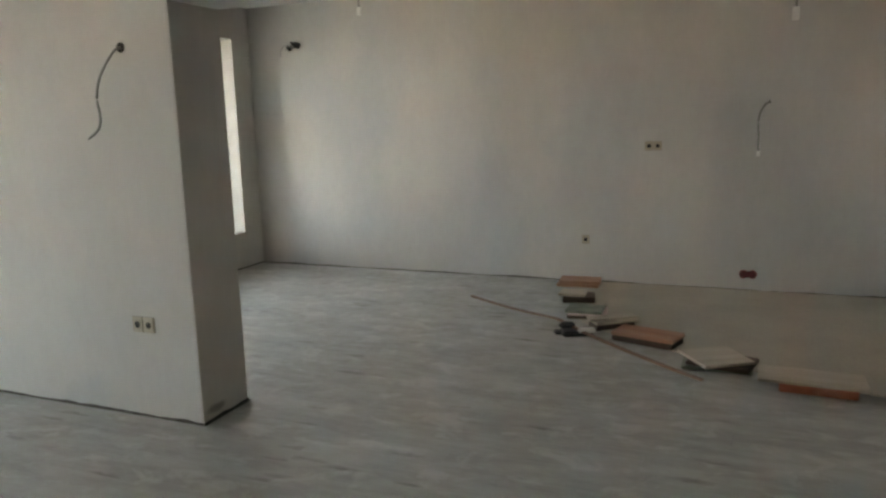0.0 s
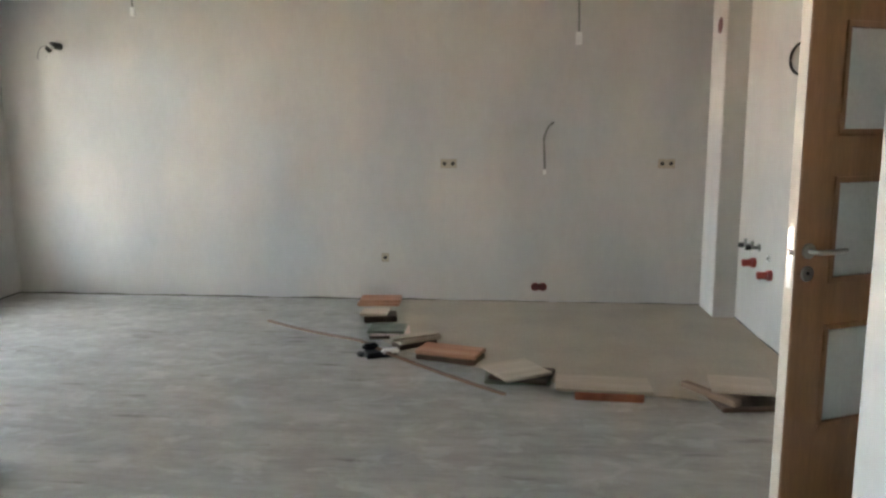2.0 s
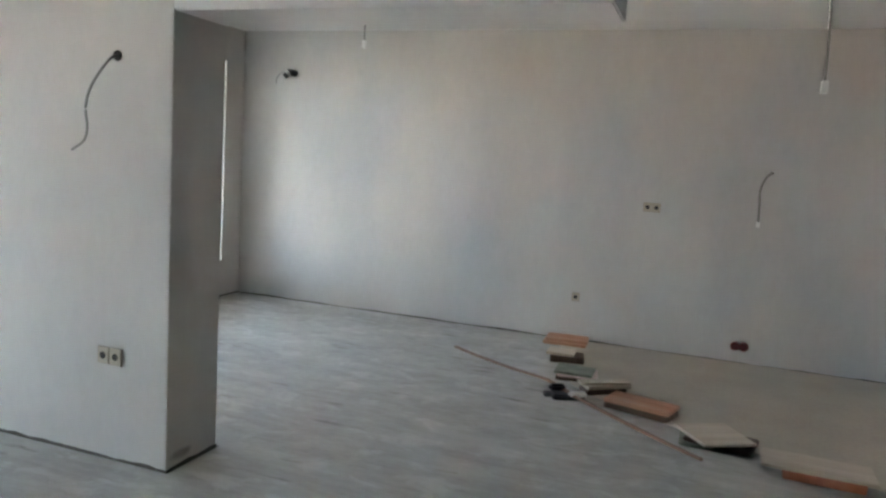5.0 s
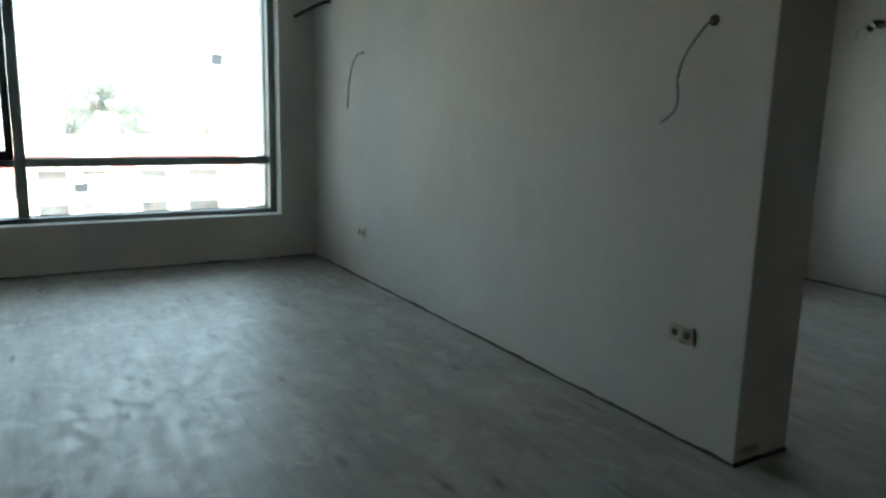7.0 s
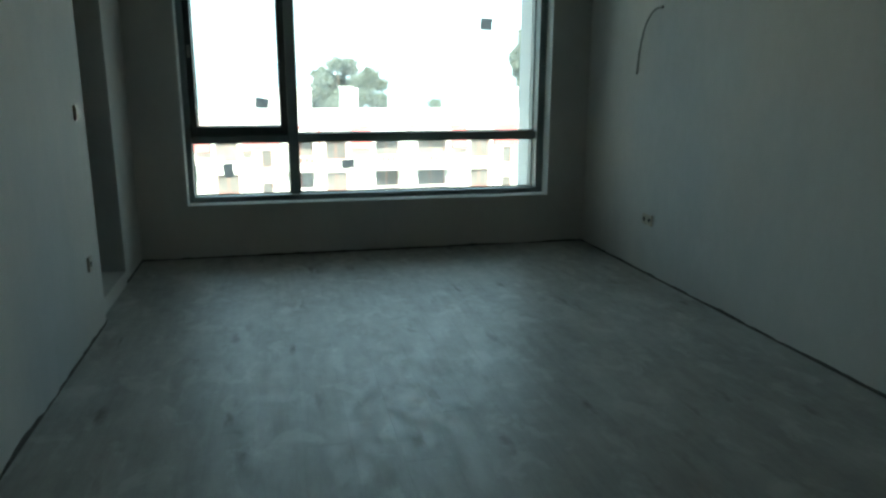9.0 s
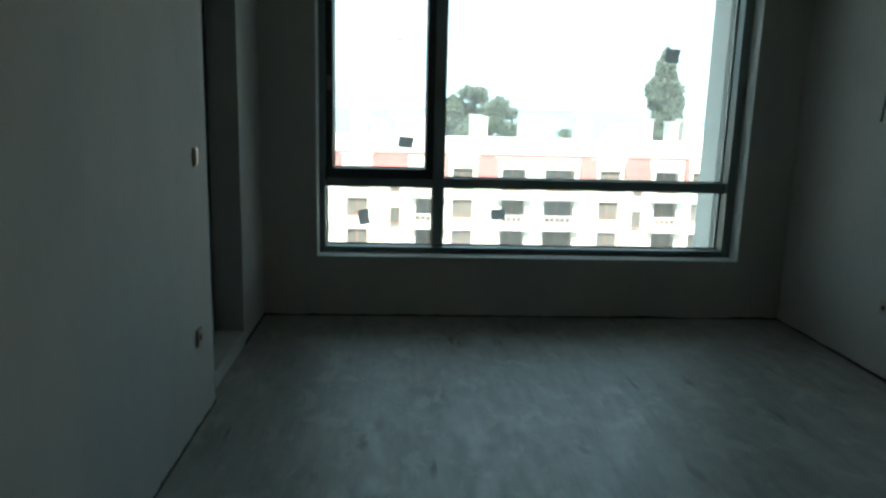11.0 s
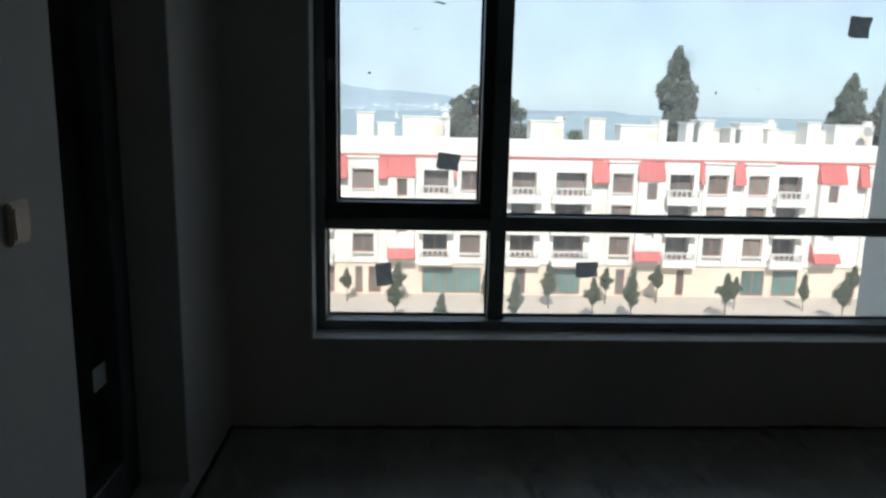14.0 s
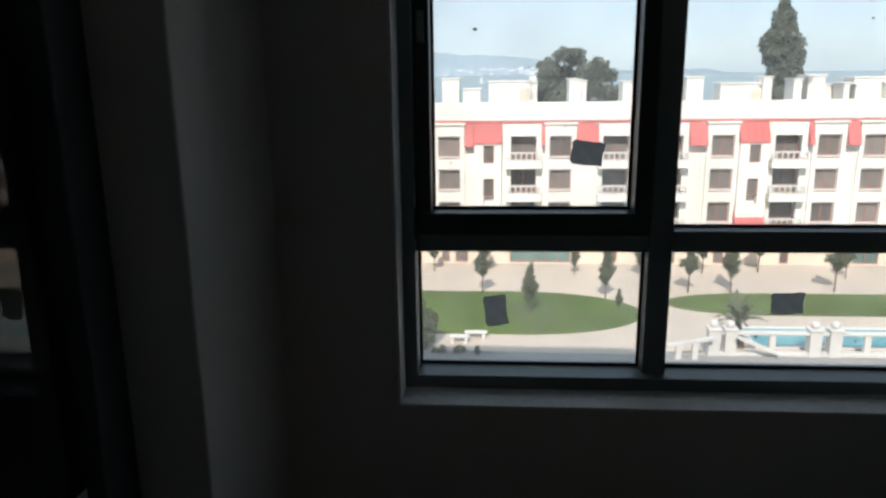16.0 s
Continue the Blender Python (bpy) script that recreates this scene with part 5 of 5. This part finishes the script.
# ---- far shore ----
bm = bmesh.new()
prev = None
for i in range(90):
    y = -2600 + i * 45
    fade = max(0.06 if y < 1350 else 0.0, min(1.0, (720 - y) / 1190))
    h = (60 + 75 * noise.noise(Vector((y * 0.0016, 3, 0))) + 22 * noise.noise(Vector((y * 0.008, 7, 0))) + 70) * 1.3 * fade ** 0.7
    row = [bm.verts.new((-4300, y, -17.6)), bm.verts.new((-4500, y, -17.6 + max(0, h) * 0.55)), bm.verts.new((-4700, y, -17.6 + max(0, h)))]
    if prev:
        for k in (0, 1):
            bm.faces.new((prev[k], row[k], row[k + 1], prev[k + 1]))
    prev = row
tagged(link("far_hills", bm, HILL), "far hills across the bay, haze put into their colour", "hill", kind="stuff")
bm = bmesh.new()
rt = random.Random(3)
for _ in range(110):
    y = rt.uniform(-1200, 380)
    h = rt.uniform(6, 16)
    z = rt.uniform(-16, 26)
    q = bmesh.ops.create_cube(bm, size=1, matrix=Matrix.Translation((-4310 - max(0, z + 16) * 3.2, y, z)) @ Matrix.Diagonal((10, rt.uniform(8, 34), h, 1)))
boat = thing("sailing_boat", "small white sailing boat far out on the bay", "boat", at=pose(-1324, -22, -17.6))
hull = box(-1.6, -5.0, -0.3, 1.6, 5.0, 1.3)
for v in hull.verts:
    v.co.x *= 0.35 if v.co.y > 0 else 0.8
    v.co.y *= 1.0 if v.co.z > 0.5 else 0.8
part("hull", hull, WHITE_STONE, boat)
part("mast", cyl((0, 0.5, 1.3), (0, 0.5, 13), 0.12, seg=8), WHITE_STONE, boat)
sail = bmesh.new()
sv = [sail.verts.new(p) for p in ((0.15, 0.3, 2.2), (0.15, 0.3, 12.6), (0.5, -4.2, 2.2), (0.0, 0.3, 2.2), (0.0, 0.3, 12.6), (0.35, -4.2, 2.2))]
for f in ((0, 1, 2), (5, 4, 3), (0, 3, 4, 1), (1, 4, 5, 2), (2, 5, 3, 0)):
    sail.faces.new([sv[k] for k in f])
part("sail", sail, WHITE_STONE, boat)
tagged(link("far_town", bm, FAR_TOWN), "houses of a town across the bay, haze put into their colour", "town", kind="stuff")

# ---- laminate planks ----
floor = thing("floor", "dusty grey washed oak laminate planks", "floor", at=pose(0, 0, 0), kind="structure")
PW, PL = 0.1914, 1.285
pbm = box(-0.5, -PW / 2 + 0.00005, -0.011, 0.5, PW / 2 - 0.00005, 0.0)
for v in pbm.verts:
    if v.co.z > -0.001:
        v.co.x -= math.copysign(0.0001, v.co.x)
        v.co.y -= math.copysign(0.0001, v.co.y)
bmesh.ops.recalc_face_normals(pbm, faces=pbm.faces)
meshes = {}


def plank(x0, x1, y):
    length = round(x1 - x0, 4)
    if length not in meshes:
        me = bpy.data.meshes.new("plank")
        c = pbm.copy()
        for v in c.verts:
            v.co.x *= length - 0.0004
        c.to_mesh(me)
        c.free()
        me.materials.append(LAMINATE)
        meshes[length] = me
    ob = new("plank", meshes[length])
    ob.parent = floor
    ob.matrix_basis = pose((x0 + x1) / 2, y, 0.0)


for r in range(-20, 20):
    y = 2.992 + (r + 0.5) * PW
    lo, hi = (XW + 0.012, 3.388) if r < 0 else ((XE + 0.012, 1.448) if r < 2 else (XK + 0.012, XR - 0.012))
    x = lo - (0.0, 0.45, 0.86, 0.25, 0.64)[r % 5]
    while x < hi - 0.05:
        a, b = max(x, lo), min(x + PL, hi)
        if b - a > 0.06:
            plank(a, b, y)
        x += PL
pbm.free()
